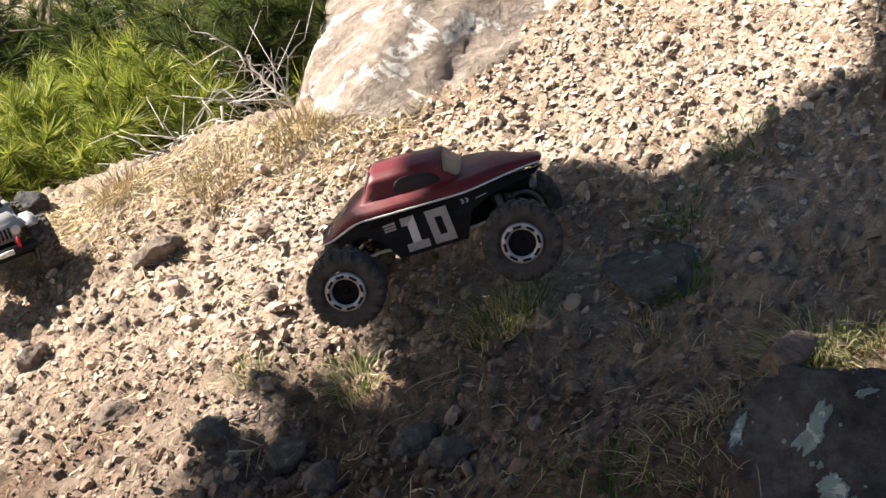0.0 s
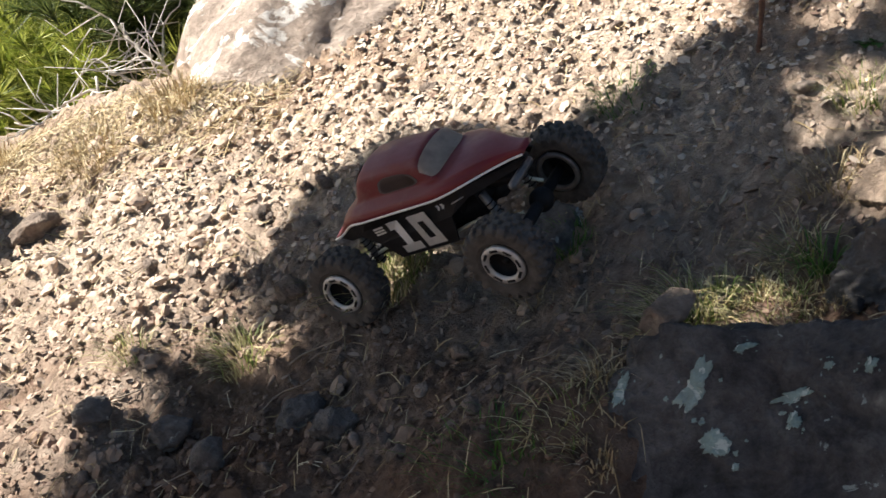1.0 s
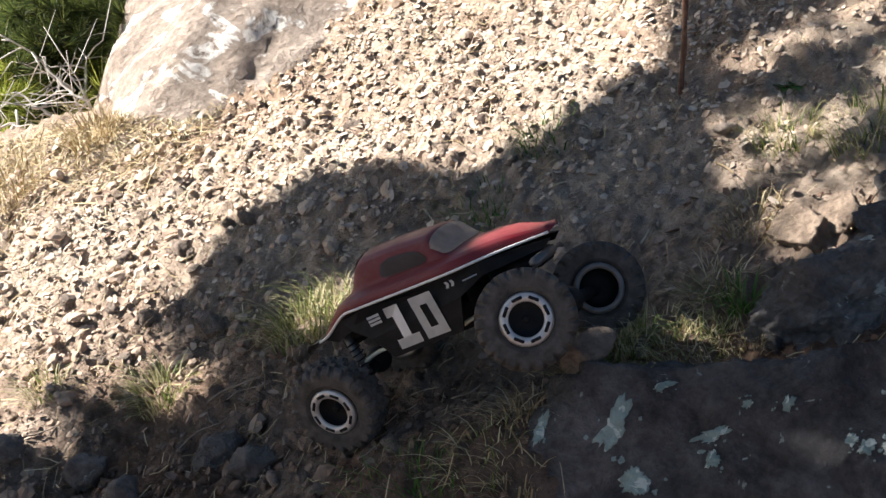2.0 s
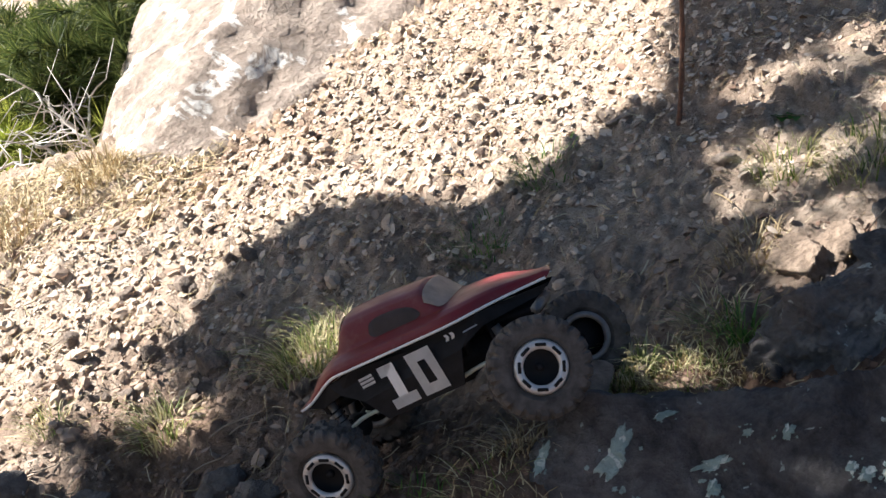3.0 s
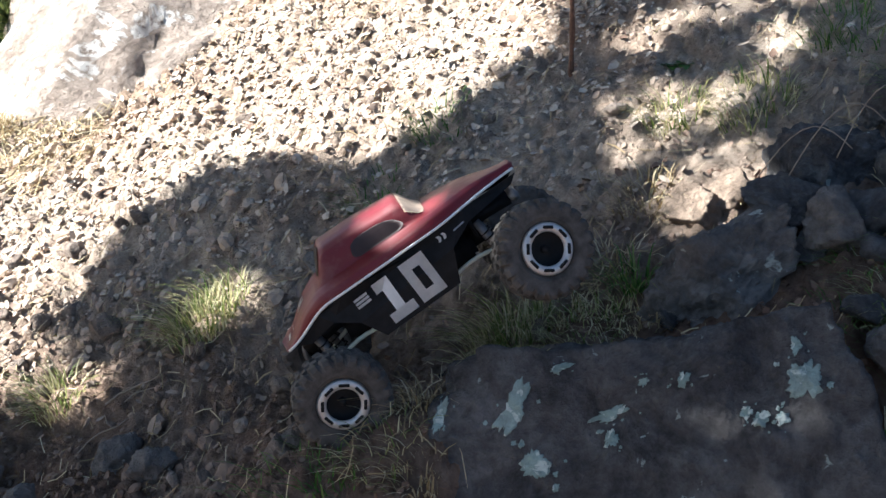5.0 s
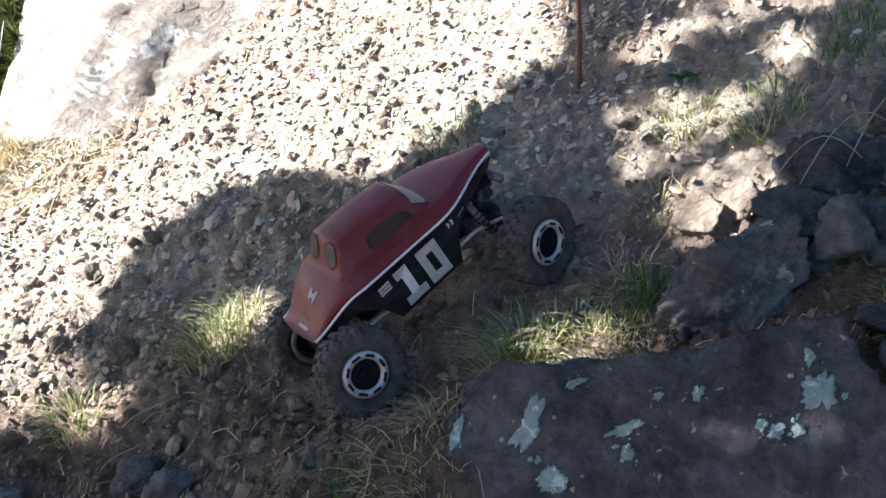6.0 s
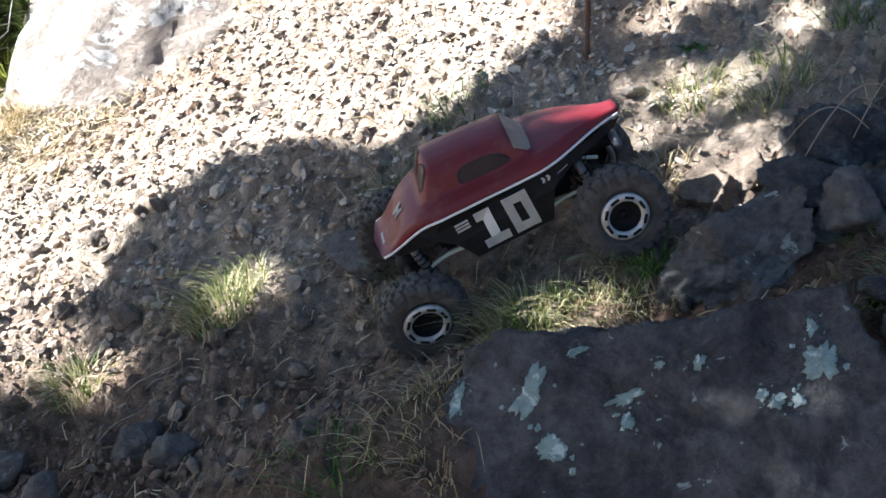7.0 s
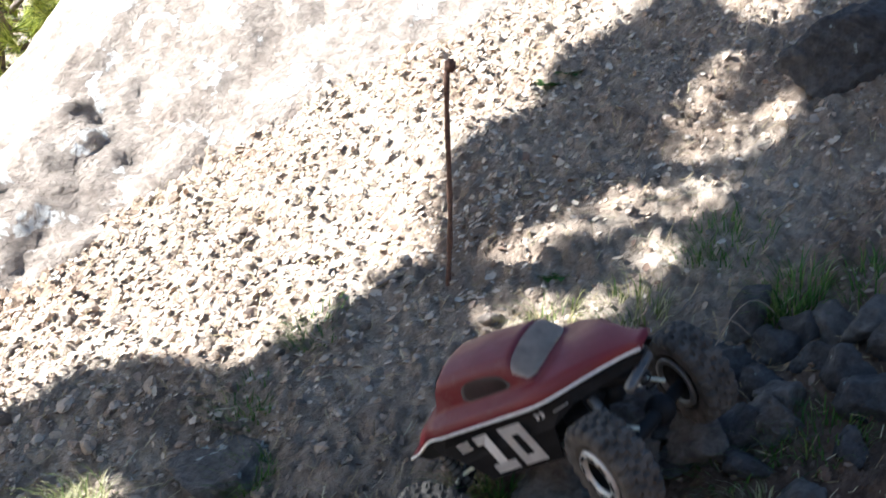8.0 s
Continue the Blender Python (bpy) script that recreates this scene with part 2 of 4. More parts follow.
def prism_bm(outline, y0, y1, hole=None):
    """An outline in x and z, from y0 to y1; with a hole, a frame of the same number of corners."""
    bm = bmesh.new()
    n = len(outline)
    f, b = [bm.verts.new((x, y0, z)) for x, z in outline], [bm.verts.new((x, y1, z)) for x, z in outline]
    for k in range(n):
        bm.faces.new((f[k], f[(k + 1) % n], b[(k + 1) % n], b[k]))
    if hole:
        hf, hb = [bm.verts.new((x, y0, z)) for x, z in hole], [bm.verts.new((x, y1, z)) for x, z in hole]
        for k in range(n):
            j = (k + 1) % n
            bm.faces.new((hf[k], hb[k], hb[j], hf[j]))
            bm.faces.new((f[k], hf[k], hf[j], f[j]))
            bm.faces.new((b[k], b[j], hb[j], hb[k]))
    else:
        bm.faces.new(f[::-1])
        bm.faces.new(b)
    bmesh.ops.recalc_face_normals(bm, faces=bm.faces)
    return bm


# ---- the slope ----
RISE_X, RISE_Y, BASE = 0.38, 0.35, 0.043
ROCK_OUTLINE = [(-0.79, 2.88), (-0.62, 2.74), (-0.46, 2.80), (-0.26, 2.99), (0.02, 3.09), (0.42, 3.18), (0.95, 3.5), (0.95, 4.6), (-0.94, 4.6), (-0.86, 3.5)]


def inside(x, y, outline):
    """Signed distance to an outline, positive inside."""
    best, within, n = 1e9, False, len(outline)
    for k in range(n):
        (x0, y0), (x1, y1) = outline[k], outline[(k + 1) % n]
        dx, dy = x1 - x0, y1 - y0
        s = min(1, max(0, ((x - x0) * dx + (y - y0) * dy) / (dx * dx + dy * dy)))
        best = min(best, math.hypot(x - x0 - s * dx, y - y0 - s * dy))
        if (y0 > y) != (y1 > y) and x < x0 + (y - y0) / (y1 - y0) * dx:
            within = not within
    return best if within else -best


def ridge(x):
    """The crest beyond which the slope falls away."""
    return 2.93 + 0.06 * math.sin(2.3 * x) if x < -0.72 else 2.93 + 6.0 * (x + 0.72)


def soft_step(v):
    v = min(1, max(0, v))
    return v * v * (3 - 2 * v)


def height(x, y):
    z = BASE + RISE_X * max(-6, min(3, x)) + RISE_Y * max(0.2, min(5, y))
    p = Vector((x, y, 0))
    z += 0.05 * noise.noise(p * 1.7) + 0.022 * noise.noise(p * 5 + Vector((3, 1, 7)))
    # the trodden ledge beside the boulder and the hollow behind it
    z -= 0.035 * soft_step((y - 1.75) / 0.15) * soft_step((2.5 - y) / 0.3) * soft_step((0.8 - abs(x)) / 0.3)
    z += 0.060 * math.exp(-((x + 0.13) ** 2 + (y - 1.62) ** 2) / 0.016) + 0.045 * math.exp(-((x - 0.02) ** 2 + (y - 1.63) ** 2) / 0.007)
    z -= 0.22 * soft_step((1.60 - y) / 0.15) * soft_step((x - 0.02) / 0.15) * soft_step((0.66 - x) / 0.16)
    # the crest on the downhill side, with lower ground beyond it
    over = y - ridge(x)
    if over > 0:
        z -= 0.95 * over * soft_step(over / 0.25) if over < 2.2 else 2.09 - 0.20 * (over - 2.2)
    return z


def fine_height(x, y):
    p = Vector((x, y, 0.3))
    rough = 0.010 * noise.fractal(p * 14, 1.0, 2.0, 2)
    if -2.2 < x < 1.8 and 1.1 < y < 4.2:
        lump = noise.voronoi(p * 34)[0]
        small = noise.noise(p * 70)
        rough += 0.017 * min(1.0, (lump[1] - lump[0]) * 1.7) + 0.008 * small - 0.022 * max(0.0, noise.noise(p * 24 + Vector((9, 2, 4))) - 0.22)
    return height(x, y) + rough


def ground():
    near_x, near_y = list(np.arange(-1.75, 1.35, 0.0085)), list(np.arange(1.35, 3.7, 0.0085))
    far = [0.1 * 1.45**k for k in range(22)]
    xs = [near_x[0] - sum(far[: k + 1]) for k in range(22)][::-1] + near_x + [near_x[-1] + sum(far[: k + 1]) for k in range(22)]
    ys = [near_y[0] - sum(far[: k + 1]) for k in range(22)][::-1] + near_y + [near_y[-1] + sum(far[: k + 1]) for k in range(22)]
    verts = [(x, y, fine_height(x, y)) for y in ys for x in xs]
    w = len(xs)
    faces = [(j * w + i, j * w + i + 1, (j + 1) * w + i + 1, (j + 1) * w + i) for j in range(len(ys) - 1) for i in range(w - 1)]
    ob = pydata("ground", verts, faces, SOIL, smooth=True)
    return tagged(ob, "steep pale dry soil slope littered with clods", "ground", kind="structure")


def pale_rock():
    """The big sunlit rock that grows out of the slope."""
    xs, ys = np.arange(-1.12, 1.1, 0.016), np.arange(2.62, 4.7, 0.016)
    verts, faces, w = [], [], len(xs)
    for y in ys:
        for x in xs:
            p = Vector((x, y, 0))
            d = inside(x + 0.05 * noise.noise(p * 5), y + 0.05 * noise.noise(p * 5 + Vector((5, 5, 0))), ROCK_OUTLINE)
            soft = soft_step((x + 0.85) / 0.75)
            up = (0.55 * d * (1 - soft) + (0.20 * d + 1.3 * d * min(d, 0.27)) * soft) if d > 0 else (2.2 - 1.2 * soft) * d
            edge = min(1.0, max(0.0, (x + 0.935) / 0.07))
            up = min(up, (0.24 + 0.50 * (x + 0.65)) * edge - 0.8 * max(0.0, y - 3.5 - 0.7 * (x + 0.65)))
            base = BASE + RISE_X * x + RISE_Y * y + 0.05 * noise.noise(p * 1.7) + 0.022 * noise.noise(p * 5 + Vector((3, 1, 7)))
            step = noise.noise(p * 3.2) + 0.5 * noise.noise(p * 7)
            r = 0.020 * (math.floor(step * 5) / 5 * 0.5 + 0.5 * step) + 0.020 * noise.fractal(p * 13, 0.9, 2.0, 5) - 0.014 * max(0, noise.noise(p * 9 + Vector((1, 8, 2))) - 0.25)
            verts.append((x, y, base + max(-0.7, up) + (r if d > -0.05 else 0) + 0.010))
    for j in range(len(ys) - 1):
        for i in range(w - 1):
            faces.append((j * w + i, j * w + i + 1, (j + 1) * w + i + 1, (j + 1) * w + i))
    ob = pydata("rock_outcrop", verts, faces, PALE_ROCK, smooth=True)
    return tagged(ob, "big pale weathered rock outcrop with white lichen", "rock")


def rock_mesh(name, planes, seed, rough=0.02, level=4, size=(1, 1, 1), reach_most=1.0, grain=1.0):
    """An angular rock: a ball cut by planes (normal, distance), then weathered."""
    bm = bmesh.new()
    bmesh.ops.create_icosphere(bm, subdivisions=level, radius=1)
    shift = Vector((seed * 3.7, seed * 1.3, seed * 2.1))
    for v in bm.verts:
        way = v.co.normalized()
        reach = reach_most
        for n, d in planes:
            c = n.dot(way)
            if c > 1e-3:
                reach = min(reach, d / c)
        p = way * reach
        p *= 1 + rough * 1.6 * noise.noise(p * 2.2 * grain + shift) + rough * noise.fractal(p * 6 * grain + shift, 0.8, 2.0, 5)
        v.co = Vector((p.x * size[0], p.y * size[1], p.z * size[2]))
    me = bpy.data.meshes.new(name)
    bm.to_mesh(me)
    bm.free()
    return me


def random_planes(seed, count=12, low=0.45, high=0.78):
    rng = random.Random(seed)
    out = []
    for _ in range(count):
        n = Vector((rng.gauss(0, 1), rng.gauss(0, 1), rng.gauss(0, 1))).normalized()
        out.append((n, rng.uniform(low, high)))
    return out


def place_rock(name, label, x, y, size, seed, mat, turn=(0, 0, 0), sink=0.35, level=5, rough=0.09, planes=None, lift=0.0):
    me = rock_mesh(name, planes or random_planes(seed), seed, rough, level, size)
    ob = mesh_part(name, me, mat, smooth=True, at=pose(x, y, height(x, y) + size[2] * (1 - 2 * sink) + lift, *turn))
    return tagged(ob, label, "rock" if size[0] > 0.07 else "stone")


ground()
pale_rock()
V = Vector
# ---- the dark boulder and the rocks behind it ----
BOULDER_AT = V((0.42, 1.56, 0.62))
# place, radius, stretch and turn of each crust
LICHENS = [(0.146, 1.591, 0.721, 0.017, 2.9, 0.85), (0.259, 1.556, 0.729, 0.009, 3.2, 0.0), (0.206, 1.603, 0.769, 0.006, 3.0, 0.1), (0.266, 1.55, 0.694, 0.013, 1.1, 0.3), (0.177, 1.56, 0.657, 0.022, 1.15, 0.9), (0.341, 1.537, 0.781, 0.009, 1.4, 0.8), (0.406, 1.491, 0.758, 0.0095, 1.1, 0), (0.43, 1.50, 0.738, 0.0125, 1.1, 0.5), (0.47, 1.49, 0.80, 0.026, 1.25, 1.2), (0.465, 1.52, 0.829, 0.009, 1.6, 1.4), (0.06, 1.618, 0.701, 0.009, 3.6, 1.0), (0.298, 1.559, 0.769, 0.006, 1.3, 0), (0.455, 1.495, 0.742, 0.009, 1.2, 0.4)]


def cut(p, q, r):
    """The plane through three places, as seen from the boulder's heart."""
    p, q, r = V(p) - BOULDER_AT, V(q) - BOULDER_AT, V(r) - BOULDER_AT
    n = (q - p).cross(r - p).normalized()
    return (n, n.dot(p)) if n.dot(p) > 0 else (-n, -n.dot(p))


TOP_A, TOP_B = (0.085, 1.652, 0.754), (0.532, 1.534, 0.885)
BOULDER_PLANES = [cut(TOP_A, TOP_B, (0.30, 1.70, 0.758)), cut(TOP_A, TOP_B, (0.357, 1.468, 0.690)), cut(TOP_A, (0.022, 1.60, 0.610), (0.09, 1.85, 0.70)), cut((0.2, 1.74, 0.7), (0.9, 1.68, 0.9), (0.5, 1.80, 0.5)), cut((0.525, 1.56, 0.84), (0.575, 1.43, 0.70), (0.60, 1.70, 0.70))]


def lichens(ob, me):
    """Crusts of lichen that follow the boulder's face."""
    tree = BVHTree.FromPolygons([v.co for v in me.vertices], [f.vertices for f in me.polygons])
    n = BOULDER_PLANES[1][0]
    a = (V((1, 0, 0.3)) - n * n.dot(V((1, 0, 0.3)))).normalized()
    c = n.cross(a)
    rng = random.Random(12)
    crusts = []
    for x, y, z, r, stretch, turn in LICHENS:
        u, w = a * math.cos(turn) + c * math.sin(turn), c * math.cos(turn) - a * math.sin(turn)
        crusts.append((V((x, y, z)), r, stretch, turn))
        for _ in range(4):
            crusts.append((V((x, y, z)) + u * r * stretch * rng.uniform(-1.3, 1.3) + w * r * rng.choice((-1.3, 1.3)) * rng.uniform(0.8, 1.2), r * rng.uniform(0.10, 0.24), rng.uniform(1, 1.8), turn))
    for place, r, stretch, turn in crusts:
        x, y, z = place
        u, w = a * math.cos(turn) + c * math.sin(turn), c * math.cos(turn) - a * math.sin(turn)
        bm = bmesh.new()
        rings, sides, shift = [], 56, V((rng.uniform(0, 50), 0, 0))
        for k, f in enumerate((0.2, 0.4, 0.6, 0.8, 0.94, 1.0)):
            ring = []
            for j in range(sides):
                q = 2 * math.pi * j / sides
                rough = 0.76 + 0.40 * noise.noise(V((math.cos(q) * 1.4, math.sin(q) * 1.4, 0)) + shift) + 0.26 * noise.noise(V((math.cos(q) * 3.5, math.sin(q) * 3.5, 3)) + shift) + 0.24 * noise.noise(V((math.cos(q) * 9, math.sin(q) * 9, 6)) + shift)
                p = V((x, y, z)) - BOULDER_AT + (u * math.cos(q) * stretch + w * math.sin(q)) * r * f * rough
                hit = tree.ray_cast(p + n * 0.2, -n)[0]
                if hit is None:
                    hit = p
                ring.append(bm.verts.new(hit + n * (0.0018 + 0.0012 * noise.noise(p * 160) if k < 5 else -0.002)))
            rings.append(ring)
        for r0, r1 in zip(rings, rings[1:]):
            for j in range(sides):
                bm.faces.new((r0[j], r0[(j + 1) % sides], r1[(j + 1) % sides], r1[j]))
        bm.faces.new(rings[0])
        bmesh.ops.recalc_face_normals(bm, faces=bm.faces)
        part("lichen", bm, LICHEN, ob, "pale green crusty lichen patch")


def boulders():
    me = rock_mesh("boulder", BOULDER_PLANES, 3, 0.075, 7, (1, 1, 1), 0.9, 2.2)
    ob = mesh_part("boulder", me, DARK_ROCK, at=pose(*BOULDER_AT))
    tagged(ob, "large dark grey boulder with pale green lichen", "boulder")
    lichens(ob, me)
    place_rock("rock", "angular dark grey rock beside the boulder", 0.425, 1.745, (0.165, 0.105, 0.105), 11, GREY_ROCK, (10, -28, 10), 0.46, 6, 0.13)
    place_rock("rock", "flat dark slab of rock on the heap", 0.535, 1.80, (0.105, 0.07, 0.045), 12, DARK_ROCK, (5, -8, -10), 0.30, 6, lift=0.004)
    place_rock("rock", "dark rounded rock at the top of the heap", 0.605, 1.90, (0.125, 0.09, 0.09), 13, DARK_ROCK, (0, -20, 30), 0.52, 6)
    place_rock("rock", "sunlit pale brown rock beside the heap", 0.425, 1.895, (0.062, 0.055, 0.05), 14, TAN_ROCK, (0, 0, 0), 0.36, planes=[(V((-0.62, -0.35, 0.70)).normalized(), 0.30)] + random_planes(14))
    place_rock("rock", "sunlit pale brown rock beside the heap", 0.478, 1.905, (0.058, 0.05, 0.05), 15, TAN_ROCK, (0, 0, 0), 0.38, planes=[(V((-0.70, -0.20, 0.68)).normalized(), 0.32)] + random_planes(15))
    place_rock("rock", "grey lichen-streaked slab bedded in the slope", -0.045, 2.10, (0.085, 0.12, 0.055), 18, GREY_ROCK, (14, -22, 20), 0.55)
    place_rock("rock", "big dark rock high on the slope", 1.03, 2.52, (0.15, 0.12, 0.11), 16, DARK_ROCK, (0, -20, 20), 0.35)
    place_rock("stone", "flat white stone lying in the soil", 0.21, 2.40, (0.04, 0.018, 0.012), 21, PALE_ROCK, (0, -20, 20), 0.3, 4)
    place_rock("rock", "dark rounded rock on the crest", -1.45, 2.90, (0.055, 0.05, 0.05), 17, DARK_ROCK, (0, 0, 40), 0.3, 4, 0.03)
    for k, (x, y, a, b, c) in enumerate(((0.355, 2.19, 0.022, 0.016, 0.016), (-0.21, 1.83, 0.020, 0.014, 0.012), (0.40, 2.15, 0.014, 0.012, 0.01), (-0.30, 1.77, 0.018, 0.012, 0.012), (0.14, 2.28, 0.016, 0.012, 0.010), (0.60, 2.34, 0.018, 0.014, 0.012))):
        place_rock("stone", "small pale stone lying on the soil", x, y, (a, b, c), 70 + k, PALE_ROCK, (10, -25, 40 * k), 0.15, 3)["group"] = "pale stones"
    heap = [(0.634, 1.927, 0.045), (0.667, 1.895, 0.028), (0.71, 1.925, 0.034), (0.571, 1.739, 0.050), (0.535, 1.727, 0.028), (0.622, 1.759, 0.044), (0.665, 1.752, 0.046), (0.355, 1.721, 0.026), (0.572, 1.60, 0.032), (0.60, 1.545, 0.036), (0.616, 1.686, 0.030), (0.68, 1.83, 0.036), (0.795, 1.915, 0.040), (0.748, 1.918, 0.034), (0.72, 1.894, 0.038), (0.838, 1.88, 0.045), (0.752, 1.852, 0.032), (0.773, 1.787, 0.044), (0.692, 1.796, 0.044), (0.788, 1.736, 0.040), (0.86, 1.82, 0.045), (0.66, 1.60, 0.035), (0.735, 1.66, 0.032)]
    rng = random.Random(5)
    for k, (x, y, r) in enumerate(heap):
        size = (r * rng.uniform(1.1, 1.5), r * rng.uniform(0.9, 1.2), r * rng.uniform(0.8, 1.1))
        place_rock("stone", "dark grey stone in the rock heap", x, y, size, 30 + k, GREY_ROCK if k % 3 == 0 else DARK_ROCK, (rng.uniform(-20, 20), rng.uniform(-30, 10), rng.uniform(0, 180)), 0.3, 4)["group"] = "stones in the rock heap"
    place_rock("stone", "upright dark spike of stone on the heap", 0.685, 1.965, (0.034, 0.030, 0.068), 61, DARK_ROCK, (0, 16, 20), 0.22, 4)


boulders()


def slope_stones():
    named = [(-1.02, 2.52, 0.075, 0.035, 0.035), (-1.20, 2.33, 0.04, 0.035, 0.035), (-0.95, 2.09, 0.055, 0.045, 0.02), (-0.45, 2.14, 0.035, 0.025, 0.03), (-0.40, 1.86, 0.055, 0.04, 0.035), (-0.33, 1.80, 0.04, 0.035, 0.03), (-0.60, 1.90, 0.05, 0.035, 0.035), (-0.72, 1.93, 0.04, 0.03, 0.03), (-0.52, 1.80, 0.04, 0.035, 0.03)]
    for k, (x, y, a, b, c) in enumerate(named):
        place_rock("stone", "weathered brown stone half sunk in the soil", x, y, (a, b, c), 50 + k, GREY_ROCK if y < 2 else STONE, (0, -20, 25 * k % 70), 0.25, 4, 0.10)["group"] = "stones on the slope"
    rng = random.Random(8)
    for k in range(110):
        x, y = rng.uniform(-1.35, 0.25), rng.uniform(1.65, 2.65)
        s = rng.uniform(0.011, 0.026)
        place_rock("stone", "small weathered brown stone in the soil", x, y, (s, s * rng.uniform(0.6, 0.9), s * rng.uniform(0.5, 0.8)), 100 + k, STONE, (rng.uniform(-30, 30), rng.uniform(-40, 10), rng.uniform(0, 180)), 0.25, 3, 0.14)["group"] = "stones on the slope"


slope_stones()


def litter(name, label, count, region, sizes, flat, mat, seed, lump=0.45, level=1, smooth=True):
    """Loose pieces strewn over the slope, too many to count."""
    rng = random.Random(seed)
    bm = bmesh.new()
    bmesh.ops.create_icosphere(bm, subdivisions=level, radius=1)
    shape = [v.co.copy() for v in bm.verts]
    tris = [[v.index for v in f.verts] for f in bm.faces]
    bm.free()
    verts, faces = [], []
    lie = V((-RISE_X, -RISE_Y, 1)).to_track_quat("Z", "Y").to_matrix()
    while count:
        x, y, keep = region(rng)
        if not keep:
            continue
        count -= 1
        s = min(sizes[1], sizes[0] * math.exp(rng.gauss(0, 0.6)))
        m = lie @ Euler((0, 0, rng.uniform(0, 6.3))).to_matrix() @ Euler((rng.gauss(0, 0.32), rng.gauss(0, 0.32), 0)).to_matrix()
        c = V((x, y, fine_height(x, y) - s * 0.12 * flat))
        k = len(verts)
        a, b = rng.uniform(0.6, 1.1), flat * rng.uniform(0.6, 1.2)
        for p in shape:
            q = p * (1 + rng.uniform(-lump, lump))
            verts.append(c + m @ V((q.x * s, q.y * s * a, q.z * s * b)))
        faces += [[k + i for i in t] for t in tris]
    return tagged(pydata(name, verts, faces, mat, smooth=smooth), label, name.replace("_", " "), kind="stuff")


def on_slope(rng):
    x, y = rng.uniform(-1.6, 1.25), rng.uniform(1.45, 3.3)
    keep = y < ridge(x) + 0.02 and inside(x, y, ROCK_OUTLINE) < 0.01
    return x, y, keep


def on_upper(rng):
    x, y = rng.uniform(-0.9, 1.2), rng.uniform(2.1, 3.4)
    return x, y, y < ridge(x) and inside(x, y, ROCK_OUTLINE) < rng.uniform(-0.02, 0.05) and (x < 0.45 or rng.random() < 0.3) and (y > 2.42 or rng.random() < 0.35)


def on_lower(rng):
    x, y = rng.gauss(-0.8, 0.45), rng.uniform(1.55, 2.75)
    return x, y, y < ridge(x) and x < 0.2


litter("soil_clods", "loose pale brown soil clods on the slope", 11000, on_slope, (0.0027, 0.009), 0.6, CLOD, 1, 0.5, 1, False)
litter("soil_crumbs", "coarse loose crumbs of dry soil", 2300, on_lower, (0.006, 0.018), 0.6, CLOD, 2, 0.26, 2, False)
litter("bark_chips", "pale dry chips and leaf bits on the slope", 14000, on_upper, (0.0034, 0.0085), 0.22, CHIP, 3, 0.55, 1, False)


def straws(name, label, count, region, mat, seed, length=(0.02, 0.07)):
    rng = random.Random(seed)
    verts, faces = [], []
    while count:
        x, y, keep = region(rng)
        if not keep:
            continue
        count -= 1
        l, a, w = rng.uniform(*length), rng.uniform(0, 6.3), rng.uniform(0.0003, 0.0008)
        d = V((math.cos(a), math.sin(a), 0))
        side = V((-d.y, d.x, 0.6)) * w
        k = len(verts)
        pts = []
        for s in (-0.5, 0, 0.5):
            px, py = x + d.x * l * s, y + d.y * l * s
            pts.append(V((px, py, height(px, py) + 0.009 + rng.uniform(0, 0.012))))
        for p in pts:
            verts += [p - side, p + side]
        faces += [[k, k + 1, k + 3, k + 2], [k + 2, k + 3, k + 5, k + 4]]
    return tagged(pydata(name, verts, faces, mat), label, "straw", kind="stuff")


def leaf_litter(name, label, count, region, size, mat, seed):
    """Curled dead leaves and flakes of bark, each a small bent sheet with a ragged outline."""
    rng = random.Random(seed)
    verts, faces = [], []
    lie = V((-RISE_X, -RISE_Y, 1)).to_track_quat("Z", "Y").to_matrix()
    while count:
        x, y, keep = region(rng)
        if not keep:
            continue
        count -= 1
        l = min(size[1], size[0] * math.exp(rng.gauss(0, 0.45)))
        w, curl, bend = l * rng.uniform(0.45, 0.85), rng.uniform(-0.2, 0.75), rng.uniform(-0.3, 0.5)
        m = lie @ Euler((0, 0, rng.uniform(0, 6.3))).to_matrix() @ Euler((rng.gauss(0, 0.38), rng.gauss(0, 0.38), 0)).to_matrix()
        c = V((x, y, fine_height(x, y) + l * rng.uniform(0.0, 0.35)))
        k = len(verts)
        for i in (-1, 0, 1):
            wide = w * (1.0 if i == 0 else rng.uniform(0.25, 0.8))
            for j in (-1, 0, 1):
                q = V((l * i * rng.uniform(0.8, 1.1), wide * j * rng.uniform(0.75, 1.15), curl * wide * j * j + bend * l * i * i))
                verts.append(c + m @ q)
        faces += [[k + a, k + a + 1, k + a + 4, k + a + 3] for a in (0, 1, 3, 4)]
    return tagged(pydata(name, verts, faces, mat, smooth=True), label, "leaf litter", kind="stuff")


def under_trees(rng):
    x, y = rng.uniform(-1.45, 1.15), rng.uniform(1.62, 3.2)
    return x, y, y < ridge(x) - 0.02 and inside(x, y, ROCK_OUTLINE) < -0.01 and (x < 0.55 or rng.random() < 0.4) and (y > 2.35 or x < -0.55 or rng.random() < 0.5)


leaf_litter("leaf_litter", "pale and red-brown dead leaves and flakes on the soil", 11000, under_trees, (0.0042, 0.0115), LEAF, 9)
straws("dry_straw", "dry straw and pine needles strewn on the soil", 5200, on_slope, STRAW, 4, (0.012, 0.042))


